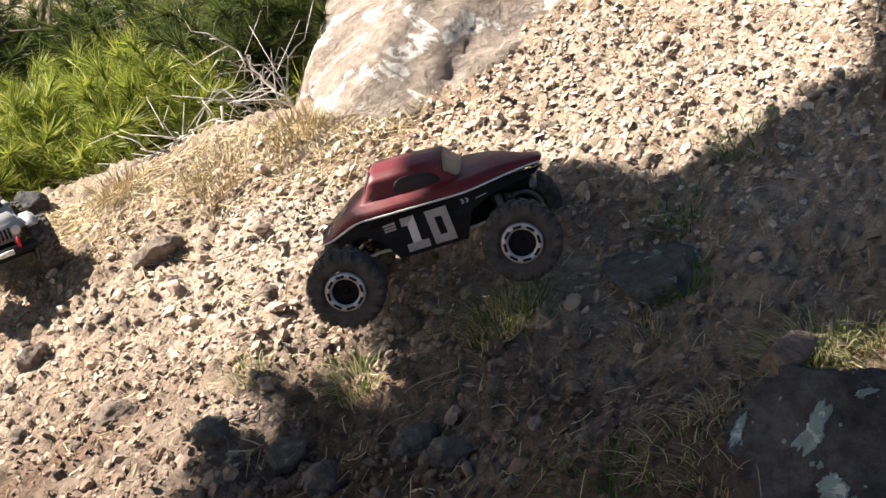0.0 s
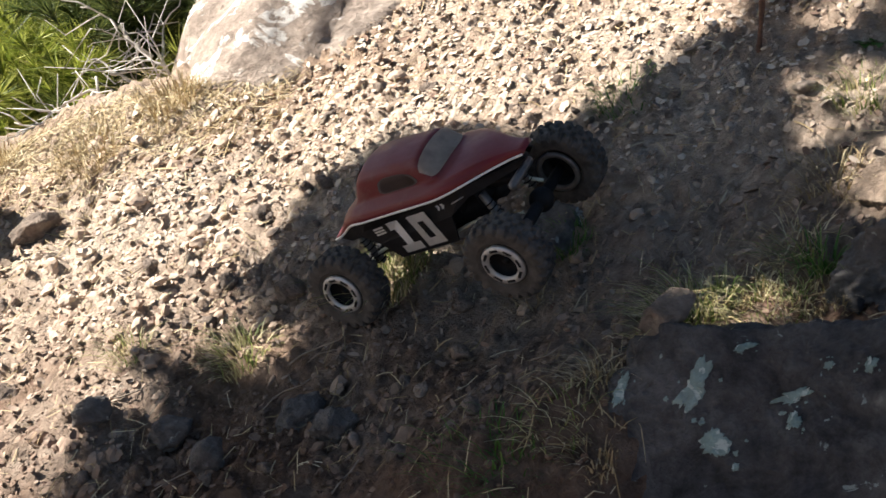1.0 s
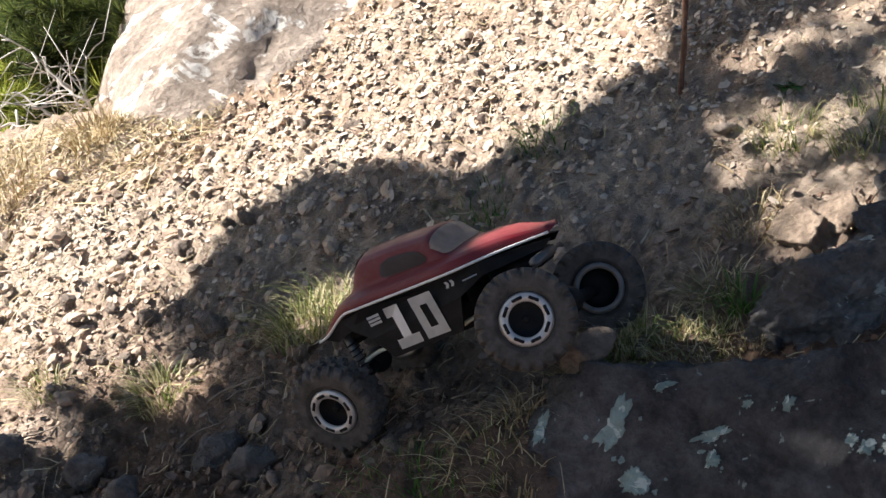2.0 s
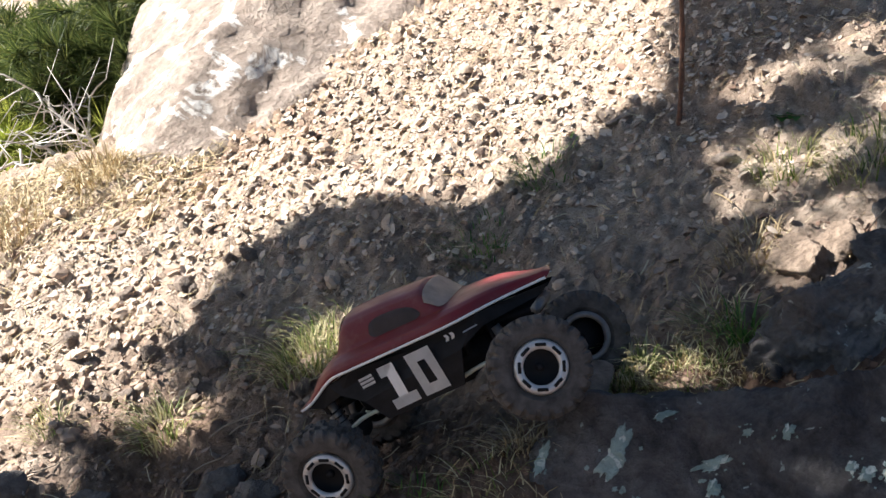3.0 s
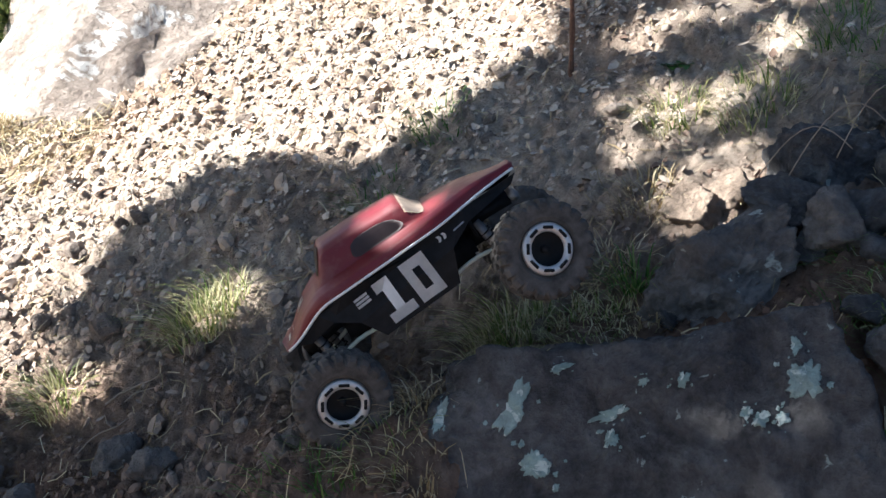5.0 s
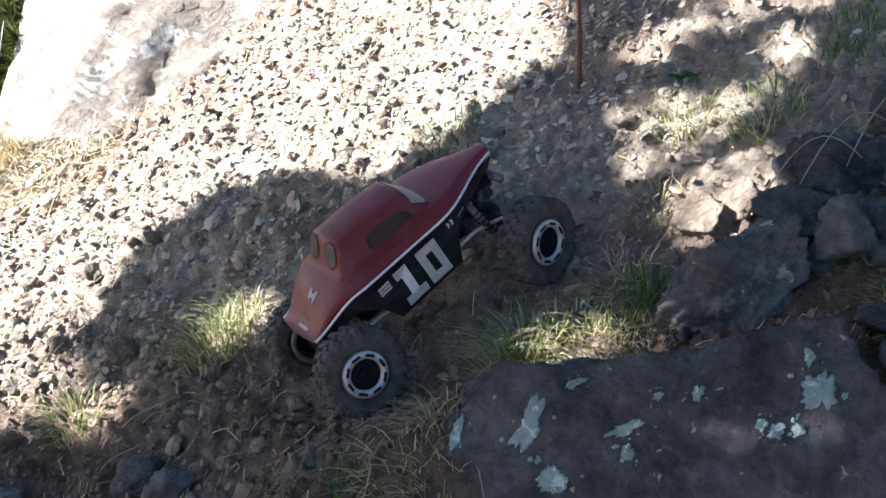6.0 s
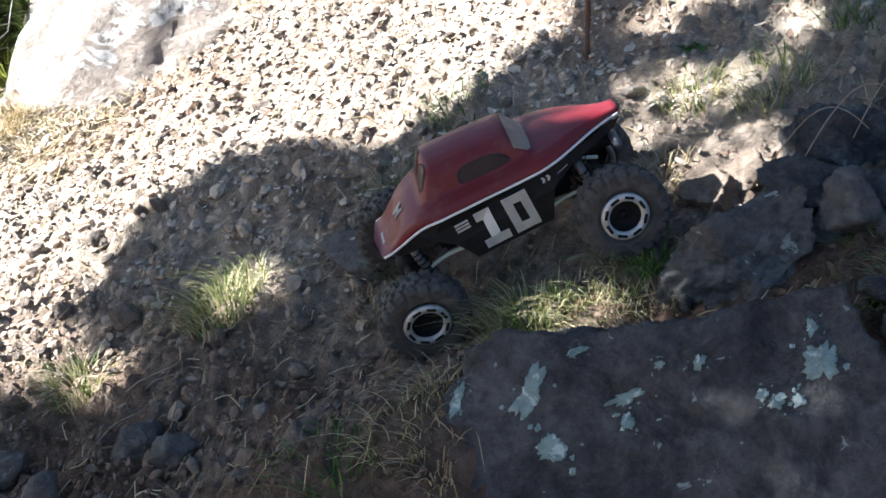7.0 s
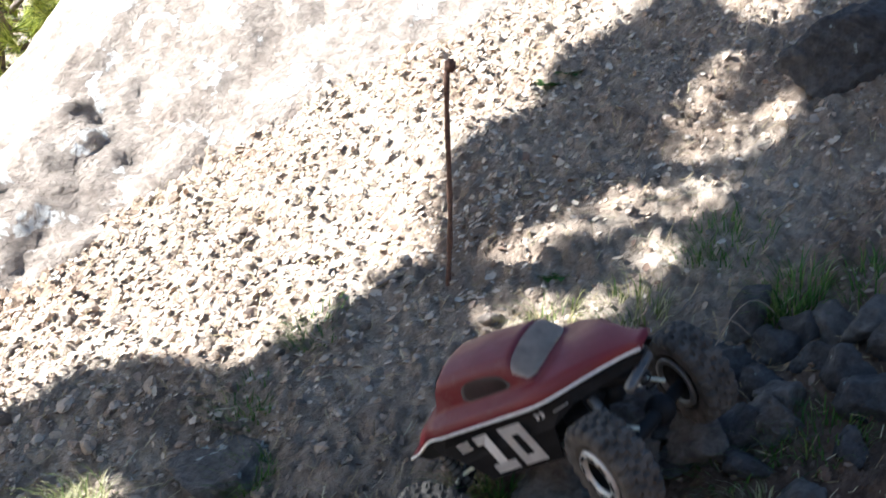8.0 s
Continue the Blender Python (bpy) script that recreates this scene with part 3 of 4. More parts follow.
def on_crest(rng):
    x = rng.uniform(-1.6, -0.55)
    y = 2.86 - abs(rng.gauss(0, 0.14))
    return x, y, inside(x, y, ROCK_OUTLINE) < 0.1


straws("crest_straw", "dry yellow grass lying along the crest", 2600, on_crest, STRAW, 6, (0.03, 0.10))


def grass_tuft(label, x, y, radius, blades, length, mat, seed, lean=(0, 0)):
    rng = random.Random(seed)
    verts, faces = [], []
    z0 = height(x, y) - 0.01
    for _ in range(int(blades * 1.7)):
        a, r = rng.uniform(0, 6.3), radius * math.sqrt(rng.random())
        base = V((math.cos(a) * r, math.sin(a) * r, 0))
        base.z = height(x + base.x, y + base.y) - z0 - 0.012
        l = length * 1.3 * rng.uniform(0.4, 1.15)
        out = V((math.cos(a) * 0.5 + lean[0] + rng.gauss(0, 0.35), math.sin(a) * 0.5 + lean[1] + rng.gauss(0, 0.35), 0))
        w = rng.uniform(0.0008, 0.0019)
        side = V((-out.y, out.x, 0)).normalized() * w if out.length > 0.01 else V((w, 0, 0))
        k, steps = len(verts), 4
        for s in range(steps + 1):
            q = s / steps
            p = base + out * l * 0.75 * q**1.4 + V((0, 0, l * (1.1 * q - 0.6 * q * q)))
            f = 1 - q * 0.9
            verts += [p - side * f, p + side * f]
        faces += [[k + 2 * s, k + 2 * s + 1, k + 2 * s + 3, k + 2 * s + 2] for s in range(steps)]
    ob = pydata("grass_tuft", verts, faces, mat)
    ob.location = (x, y, z0)
    return tagged(ob, label, "grass", "grass tufts")


def tufts():
    dry, fresh = "half-dry green and straw-coloured grass tuft", "fresh green grass tuft on the slope"
    for k, (x, y, r, n, l, m) in enumerate([
        (-0.29, 2.07, 0.05, 170, 0.09, GRASS), (-0.25, 2.10, 0.04, 120, 0.08, GRASS), (-0.51, 2.03, 0.04, 130, 0.075, GRASS),
        (0.16, 1.79, 0.05, 250, 0.092, GRASS), (0.25, 1.735, 0.05, 150, 0.06, GRASS), (0.31, 1.725, 0.04, 90, 0.05, STRAW), (0.125, 1.74, 0.03, 80, 0.06, GRASS), (0.22, 1.79, 0.04, 90, 0.06, STRAW), (0.05, 1.70, 0.025, 60, 0.06, STRAW),
        (0.325, 1.80, 0.025, 70, 0.08, GREEN), (0.69, 2.20, 0.06, 60, 0.07, GREEN), (0.73, 2.17, 0.06, 60, 0.07, GREEN),
        (-0.06, 1.98, 0.03, 60, 0.07, STRAW), (0.03, 1.66, 0.025, 60, 0.06, STRAW), (0.30, 1.86, 0.04, 110, 0.06, STRAW), (0.37, 1.98, 0.05, 130, 0.06, STRAW), (0.55, 2.09, 0.06, 160, 0.07, GRASS), (0.44, 2.15, 0.05, 120, 0.06, GRASS),
        (0.76, 1.99, 0.045, 140, 0.10, GREEN), (0.71, 1.70, 0.06, 130, 0.07, GREEN), (-0.005, 2.06, 0.035, 90, 0.06, GREEN), (0.53, 1.60, 0.03, 50, 0.05, GREEN), (0.606, 1.60, 0.04, 110, 0.06, GRASS), (0.592, 1.69, 0.035, 60, 0.05, GREEN), (0.645, 1.71, 0.03, 50, 0.05, GREEN), (0.58, 1.52, 0.05, 90, 0.06, GREEN), (0.87, 1.985, 0.05, 80, 0.07, GREEN), (0.09, 2.33, 0.05, 90, 0.06, GREEN),
        (-0.02, 2.22, 0.05, 80, 0.06, GREEN), (-0.70, 2.06, 0.03, 60, 0.07, GRASS), (-0.12, 1.60, 0.06, 55, 0.06, GREEN), (-0.01, 1.60, 0.04, 70, 0.06, GRASS), (0.03, 1.565, 0.03, 60, 0.05, STRAW), (-0.08, 1.56, 0.04, 60, 0.05, GREEN), (-0.95, 2.70, 0.07, 160, 0.09, STRAW),
        (-0.80, 2.80, 0.06, 160, 0.10, STRAW), (-1.2, 2.82, 0.06, 150, 0.10, STRAW)]):
        grass_tuft(fresh if m is GREEN else "tuft of dead straw-coloured grass" if m is STRAW else dry, x, y, r, n, l, m, 300 + k, (-0.30, -0.25))


tufts()


def twigs():
    rng = random.Random(64)
    spots = [(-0.66, 1.98, 0.10, 0.3), (-0.38, 1.98, 0.09, 0.15), (-0.36, 1.965, 0.07, 0.1), (-0.03, 1.80, 0.05, -0.1), (-0.42, 1.92, 0.08, 0.4), (-0.85, 2.45, 0.09, -0.1), (-0.15, 1.72, 0.08, 0.9), (0.02, 1.70, 0.06, 2.2), (-0.55, 1.78, 0.09, 0.2), (0.36, 2.45, 0.07, 0.8), (0.62, 2.05, 0.08, 0.5), (-0.30, 1.70, 0.07, 1.0), (0.16, 2.10, 0.06, 0.3), (-0.75, 2.30, 0.06, 0.2)]
    for x, y, l, a in spots:
        pts = []
        for q in np.linspace(-0.5, 0.5, 6):
            px, py = x + math.cos(a) * l * q, y + math.sin(a) * l * q + 0.006 * math.sin(6 * q + x * 9)
            pts.append(V((px - x, py - y, height(px, py) + 0.012 + 0.004 * rng.random() - height(x, y))))
        r = rng.uniform(0.0008, 0.0016)
        tagged(part("twig", tube_bm(pts, [r, r, r * 0.9, r * 0.9, r * 0.8, r * 0.5], 6), STEM, at=pose(x, y, height(x, y))), "bleached dry twig lying on the soil", "twig", "twigs on the slope")


twigs()


def brambles():
    for x, y, h, w, a in ((0.60, 1.84, 0.075, 0.16, 0.2), (0.66, 1.88, 0.06, 0.14, 0.5), (0.56, 1.86, 0.05, 0.12, -0.3)):
        pts = [V((math.cos(a) * w * (q - 0.5), math.sin(a) * w * (q - 0.5), h * math.sin(3.1 * q) + RISE_X * w * (q - 0.5) + 0.055)) for q in np.linspace(0, 1, 10)]
        tagged(part("bramble_stem", tube_bm(pts, [0.0009] * 10, 6), STEM, at=pose(x, y, height(x, y))), "thin pale dry stem arching over the rocks", "stem", "dry stems")


brambles()


def weed(x, y, size, seed):
    """A small plant of broad leaves."""
    rng = random.Random(seed)
    root = tagged(new("weed"), "small broad-leaved green weed", "plant", "weeds")
    root.location = (x, y, height(x, y) - 0.004)
    for k in range(9):
        a, up = 2.4 * k + rng.uniform(-0.3, 0.3), rng.uniform(0.25, 0.8)
        l, w = size * rng.uniform(0.7, 1.15), size * rng.uniform(0.22, 0.32)
        d, side = V((math.cos(a), math.sin(a), up)).normalized(), V((-math.sin(a), math.cos(a), 0))
        bm = bmesh.new()
        rows = []
        for q in np.linspace(0, 1, 6):
            c = d * l * q + V((0, 0, -0.35 * l * q * q))
            half = side * w * math.sin(math.pi * min(0.98, 0.06 + q * 0.93)) ** 0.8
            rows.append([bm.verts.new(c - half + V((0, 0, 0.15 * half.length))), bm.verts.new(c), bm.verts.new(c + half + V((0, 0, 0.15 * half.length)))])
        for r0, r1 in zip(rows, rows[1:]):
            for j in range(2):
                bm.faces.new((r0[j], r0[j + 1], r1[j + 1], r1[j]))
        part("leaf", bm, GREEN, root)


for k, (x, y, size) in enumerate(((0.455, 2.265, 0.035), (0.475, 2.255, 0.03), (0.54, 2.85, 0.05), (0.58, 2.87, 0.045), (0.02, 2.20, 0.025))):
    weed(x, y, size, 700 + k)


def stick():
    h = height(0.301, 2.331)
    pts = [V((0.004 * math.sin(5 * s) - 0.010 * s, 0, -0.03 + 0.395 * s)) for s in np.linspace(0, 1, 12)]
    bm = tube_bm(pts, [0.0043 + 0.0010 * math.sin(9 * k) for k in range(12)], 8)
    ob = part("iron_stake", bm, RUST, at=pose(0.301, 2.331, h))
    part("stake_head", box_bm(0.016, 0.014, 0.022, 0.003, pose(-0.008, 0, 0.358)), RUST, ob)
    tagged(ob, "thin rusty brown stake standing in the soil", "stake")


stick()


# ---- pine scrub beyond the crest ----
def needle_spray(verts, faces, at, way, length, count, rng):
    for _ in range(count):
        d = (way + V((rng.gauss(0, 0.42), rng.gauss(0, 0.42), rng.gauss(0, 0.42)))).normalized()
        l = length * rng.uniform(0.6, 1.1)
        side = d.cross(V((rng.gauss(0, 1), rng.gauss(0, 1), rng.gauss(0, 1)))).normalized() * rng.uniform(0.0011, 0.0022)
        start = at - way * rng.uniform(0, 0.05)
        k = len(verts)
        verts += [start - side, start + side, start + d * l + V((0, 0, -0.01))]
        faces.append([k, k + 1, k + 2])


def pine_bush(x, y, z, width, tall, branches, sprays, seed, dens=26, mat=None):
    rng = random.Random(seed)
    root = tagged(new("pine_bush"), "bushy green pine with long needles beyond the crest", "bush", "pine scrub")
    root.location = (x, y, z)
    trunk = tube_bm([V((0.03 * math.sin(k), 0.03 * math.cos(2 * k), tall * k / 6 - 0.05)) for k in range(7)], [0.035 * (1 - k / 8) for k in range(7)])
    verts, faces = [], []
    for b in range(branches):
        q = rng.uniform(0.05, 1.0)
        a, reach = rng.uniform(0, 6.3), width * (1.05 - 0.5 * q) * rng.uniform(0.6, 1.1)
        p0 = V((0, 0, tall * q * 0.85))
        d = V((math.cos(a), math.sin(a), rng.uniform(0.0, 0.5)))
        pts = [p0 + d * reach * s + V((0, 0, -0.12 * reach * s * s)) for s in np.linspace(0, 1, 5)]
        tube_bm(pts, [0.012, 0.010, 0.008, 0.006, 0.003], 5, trunk)
        for _ in range(sprays):
            s = rng.uniform(0.25, 1.0)
            at = p0 + d * reach * s + V((rng.gauss(0, 0.10), rng.gauss(0, 0.10), rng.gauss(0, 0.08)))
            needle_spray(verts, faces, at, (d + V((rng.gauss(0, 0.5), rng.gauss(0, 0.5), 0.5 + rng.gauss(0, 0.3)))).normalized(), 0.10, dens, rng)
    part("trunk", trunk, BARK, root)
    pydata("crown", verts, faces, mat or NEEDLE, root)
    return root


# NEEDLE_DARK bushes give the shaded hollow and back of the scrub its darkness
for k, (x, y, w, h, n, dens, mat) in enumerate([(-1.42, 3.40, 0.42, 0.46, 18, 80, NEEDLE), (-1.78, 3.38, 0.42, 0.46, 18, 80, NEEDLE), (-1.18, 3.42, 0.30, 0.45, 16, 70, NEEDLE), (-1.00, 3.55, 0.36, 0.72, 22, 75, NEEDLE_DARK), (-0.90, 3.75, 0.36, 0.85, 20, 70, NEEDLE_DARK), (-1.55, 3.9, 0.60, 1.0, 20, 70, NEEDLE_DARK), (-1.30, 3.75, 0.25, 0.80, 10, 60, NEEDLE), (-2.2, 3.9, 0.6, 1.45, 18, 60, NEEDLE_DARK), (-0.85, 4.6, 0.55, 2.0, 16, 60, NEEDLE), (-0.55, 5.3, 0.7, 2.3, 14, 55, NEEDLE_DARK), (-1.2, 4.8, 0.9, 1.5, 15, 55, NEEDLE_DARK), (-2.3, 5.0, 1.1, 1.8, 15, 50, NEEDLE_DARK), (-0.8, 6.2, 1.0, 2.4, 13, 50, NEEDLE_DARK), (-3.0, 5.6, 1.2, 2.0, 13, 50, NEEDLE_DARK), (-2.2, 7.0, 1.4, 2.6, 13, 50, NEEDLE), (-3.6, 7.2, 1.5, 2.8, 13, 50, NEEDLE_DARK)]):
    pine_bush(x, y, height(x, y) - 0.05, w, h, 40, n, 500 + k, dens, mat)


def dead_branches():
    rng = random.Random(31)
    for k in range(13):
        d = V((rng.uniform(-1, 0.5), rng.uniform(-0.1, 0.4), rng.uniform(-0.25, 0.35))).normalized()
        p = V((0, 0, 0))
        pts = [p]
        for _ in range(8):
            d = (d + V((rng.gauss(0, 0.3), rng.gauss(0, 0.2), rng.gauss(0, 0.3)))).normalized()
            p = p + d * rng.uniform(0.018, 0.038)
            pts.append(p)
        r = rng.uniform(0.002, 0.0055)
        at = pose(rng.uniform(-1.06, -0.86), 3.07 + rng.uniform(-0.05, 0.12), 0.68 + rng.uniform(-0.06, 0.08))
        stem = tagged(part("dead_branch", tube_bm(pts, [r * (1 - 0.08 * j) for j in range(9)], 6), DEAD, at=at), "bleached bare dead branch in the scrub", "branch", "dead branches")
        for j in range(1, 8):
            e = (d + V((rng.gauss(0, 0.9), rng.gauss(0, 0.4), rng.gauss(0, 0.9)))).normalized()
            q = pts[j]
            tw = [q, q + e * 0.03, q + e * 0.07 + V((rng.gauss(0, 0.012), 0, rng.gauss(0, 0.02))), q + e * 0.12 + V((rng.gauss(0, 0.03), 0, rng.gauss(0, 0.04)))]
            part("twig", tube_bm(tw, [r * 0.5, r * 0.42, r * 0.33, r * 0.15], 5), DEAD, stem)


dead_branches()

# ---- trees uphill of the sun's path, out of sight, whose shade lies on the slope ----
SHADE = [(-0.95, 1.2), (-0.74, 1.85), (-0.69, 2.05), (-0.61, 2.16), (-0.52, 2.27), (-0.45, 2.40), (-0.28, 2.45), (-0.19, 2.42), (-0.07, 2.33), (0.09, 2.36), (0.20, 2.41), (0.28, 2.43), (0.33, 2.69), (0.50, 2.77), (0.55, 2.92), (0.72, 3.06), (1.1, 3.2), (1.6, 2.6), (1.6, 1.2)]
GAPS = [
    [(0.376, 2.37), (0.496, 2.361), (0.598, 2.411), (0.72, 2.397), (0.768, 2.33), (0.713, 2.294), (0.598, 2.309), (0.489, 2.312), (0.40, 2.324)],
    [(0.696, 2.508), (0.752, 2.61), (0.864, 2.752), (0.881, 2.675), (0.792, 2.582), (0.767, 2.539), (0.847, 2.519), (0.919, 2.533), (0.915, 2.47), (0.858, 2.421), (0.776, 2.432)],
    [(0.919, 2.969), (1.055, 2.85), (0.99, 2.778), (0.94, 2.832)],
    [(0.346, 2.221), (0.392, 2.236), (0.485, 2.169), (0.566, 2.152), (0.572, 2.105), (0.521, 2.095), (0.471, 2.091), (0.425, 2.058), (0.347, 2.089), (0.37, 2.14)],
    [(0.392, 1.95), (0.425, 2.012), (0.491, 2.023), (0.536, 2.007), (0.457, 1.89), (0.391, 1.89)],
]

SPOTS = [(-0.235, 2.09, 0.045), (-0.47, 2.03, 0.045), (-0.60, 2.08, 0.045), (-0.66, 1.97, 0.04), (-0.56, 2.13, 0.045), (0.245, 1.725, 0.042), (0.335, 1.705, 0.035), (0.62, 2.22, 0.03), (0.46, 1.90, 0.05), (0.52, 1.93, 0.045)]


def shade_tree():
    rng = random.Random(77)
    root = tagged(new("pine_tree"), "tall dense pine tree that shades the slope", "tree")
    foot = V((-4.3, 1.80, -1.4))
    root.location = foot
    verts, faces = [], []
    deep = []
    n = 0
    while n < 21000:
        x, y = rng.uniform(-1.0, 1.6), rng.uniform(1.2, 3.2)
        d = min(inside(x, y, SHADE), -max(inside(x, y, g) for g in GAPS), min(math.hypot(x - a, y - b) - r for a, b, r in SPOTS))
        in_gap = any(inside(x, y, g) > 0 for g in GAPS)
        if rng.random() > (0.21 if in_gap else 0.45 + d / 0.05 if d > 0.008 else 0):
            continue
        n += 1
        c = V((x, y, height(x, y))) + SUN * (2.6 + 1.5 * rng.random()) - foot
        if d > 0.2:
            deep.append(c)
        u = V((rng.gauss(0, 1), rng.gauss(0, 1), rng.gauss(0, 1))).normalized()
        u = (u - SUN * 0.7 * u.dot(SUN)).normalized()
        s = u.cross(SUN + 0.5 * V((rng.gauss(0, 1), rng.gauss(0, 1), rng.gauss(0, 1)))).normalized()
        l, w = min(0.05, 0.012 + max(0.016, d) * 0.5), min(0.022, 0.006 + max(0.016, d) * 0.25)
        k = len(verts)
        verts += [c - u * l, c - s * w, c + u * l, c + s * w]
        faces.append([k, k + 1, k + 2, k + 3])
    trunk = tube_bm([V((0.05 * math.sin(k), 0.04 * math.cos(k), 0.7 * k)) for k in range(9)], [0.16 * (1 - k / 11) for k in range(9)], 10)
    for k in range(16):
        top = deep[rng.randrange(len(deep))]
        start = V((0, 0, 2.2 + 0.2 * k))
        tube_bm([start, start.lerp(top, 0.5) + V((0, 0, 0.15)), top], [0.03, 0.018, 0.006], 6, trunk)
    part("trunk", trunk, BARK, root)
    pydata("crown", verts, faces, NEEDLE, root)


shade_tree()


# ---- the red crawler ----
def body_section(x):
    """Half a cross-section of the shell at x: (y, z) from the belt to the crown."""
    def ease(a, b):
        return soft_step((x - a) / (b - a))
    w = 0.0815 * (0.66 + 0.34 * ease(0.0, 0.10)) * (1 - 0.80 * soft_step((x - 0.225) / 0.15) ** 1.3)
    belt = -0.028 * (1 - ease(0.0, 0.085)) - 0.005 * ease(0.28, 0.372)
    deck = belt + 0.014 * ease(-0.012, 0.05) - 0.006 * ease(0.30, 0.376)
    crown = 0.0070 * ease(-0.01, 0.06) * (1 - 0.75 * ease(0.25, 0.372))
    cab = min(ease(0.077, 0.108), 1 - ease(0.218, 0.249))
    rise = 0.0365 * cab * (1 - 0.12 * ease(0.15, 0.22))
    out = [(w, belt), (w * 0.995, belt + (deck - belt) * 0.45), (w * 0.95, belt + (deck - belt) * 0.85)]
    for f, up in ((0.80, 0.0), (0.695, 0.08), (0.655, 0.52), (0.60, 0.85), (0.46, 1.0), (0.24, 1.06), (0.0, 1.08)):
        y = w * f
        out.append((y, deck + crown * (1 - f * f) + rise * up))
    return out


def shell(x, s):
    """The place on the shell at x; s runs from -1 (belt, right) over 0 (crown) to 1."""
    sec = body_section(x)
    q = (1 - abs(s)) * (len(sec) - 1)
    k = min(int(q), len(sec) - 2)
    (y0, z0), (y1, z1) = sec[k], sec[k + 1]
    f = q - k
    return V(((x, (y0 + (y1 - y0) * f) * (1 if s > 0 else -1), z0 + (z1 - z0) * f)))


def shell_patch(x0, x1, s0, s1, nx, ns, off, shrink=None):
    """A piece of the shell's surface, a little proud of it."""
    bm = bmesh.new()
    grid = []
    for i in range(nx + 1):
        row = []
        for j in range(ns + 1):
            s, q = s0 + (s1 - s0) * j / ns, i / nx
            a, b = (x0, x1) if not shrink else shrink(j / ns, x0, x1)
            x = a + (b - a) * q
            p, px, ps = shell(x, s), shell(x + 0.002, s) - shell(x - 0.002, s), shell(x, min(1, s + 0.01)) - shell(x, max(-1, s - 0.01))
            n = px.cross(ps).normalized()
            row.append(bm.verts.new(p + n * off))
        grid.append(row)
    for r, t in zip(grid, grid[1:]):
        for j in range(ns):
            bm.faces.new((r[j], r[j + 1], t[j + 1], t[j]))
    bmesh.ops.solidify(bm, geom=list(bm.faces), thickness=-0.0012)
    bmesh.ops.recalc_face_normals(bm, faces=bm.faces)
    return bm


def red_shell(car):
    xs, ss = np.linspace(0.0, 0.372, 63), np.linspace(-1, 1, 55)
    bm = bmesh.new()
    rows = [[bm.verts.new(shell(x, s)) for s in ss] for x in xs]
    for r, t in zip(rows, rows[1:]):
        for j in range(len(ss) - 1):
            bm.faces.new((r[j], r[j + 1], t[j + 1], t[j]))
    for r in (rows[0], rows[-1]):
        c = bm.verts.new((r[0].co + r[-1].co) / 2 + V((-0.006 if r is rows[0] else 0.004, 0, 0.004)))
        for j in range(len(ss) - 1):
            bm.faces.new((r[j], r[j + 1], c))
    bmesh.ops.recalc_face_normals(bm, faces=bm.faces)
    body = part("body_shell", bm, RED, car, "dusty faded red coupe shell")
    # white line along the belt
    for side in (-1, 1):
        pts = [shell(x, side) + V((0, side * 0.0012, 0.0005)) for x in np.linspace(0.002, 0.371, 40)]
        part("belt_stripe", tube_bm(pts, [0.0019] * 40, 6), WHITE, body, "white belt line")
        win = shell_patch(0.136, 0.217, 0.55 * side, 0.38 * side, 10, 12, 0.0008, lambda q, a, b: (a + 0.010 * q + 0.012 * abs(2 * q - 1) ** 4, b + 0.004 - 0.020 * q - 0.014 * abs(2 * q - 1) ** 4))
        part("side_window", win, DUSTY, body, "dusty dark side window")
        rear = shell_patch(0.085, 0.106, 0.27 * side, 0.05 * side, 8, 6, 0.0012, lambda q, a, b: (a + 0.006 * abs(2 * q - 1) ** 2, b - 0.006 * abs(2 * q - 1) ** 2))
        part("rear_window", rear, OVAL, body, "oval half of the split rear window")
    part("windscreen", shell_patch(0.2245, 0.247, -0.42, 0.42, 6, 24, 0.0010, lambda q, a, b: (a, b - 0.008 * abs(2 * q - 1) ** 3)), SCREEN, body, "dusty pale windscreen")
    # badge and faint lettering on the tail, drawn as plain shapes
    for s0, s1, x0, x1 in ((-0.16, -0.10, 0.036, 0.052), (-0.06, 0.0, 0.036, 0.052), (-0.11, -0.05, 0.041, 0.047)):
        part("badge", shell_patch(x0, x1, s0, s1, 3, 3, 0.0010), WHITE, body, "white badge")
    for x0 in (0.006, 0.018):
        part("lettering_bar", shell_patch(x0, x0 + (0.0045 if x0 < 0.01 else 0.0016), -0.22 if x0 < 0.01 else -0.16, 0.05, 3, 8, 0.0010), WHITE, body, "white lettering")
    return body


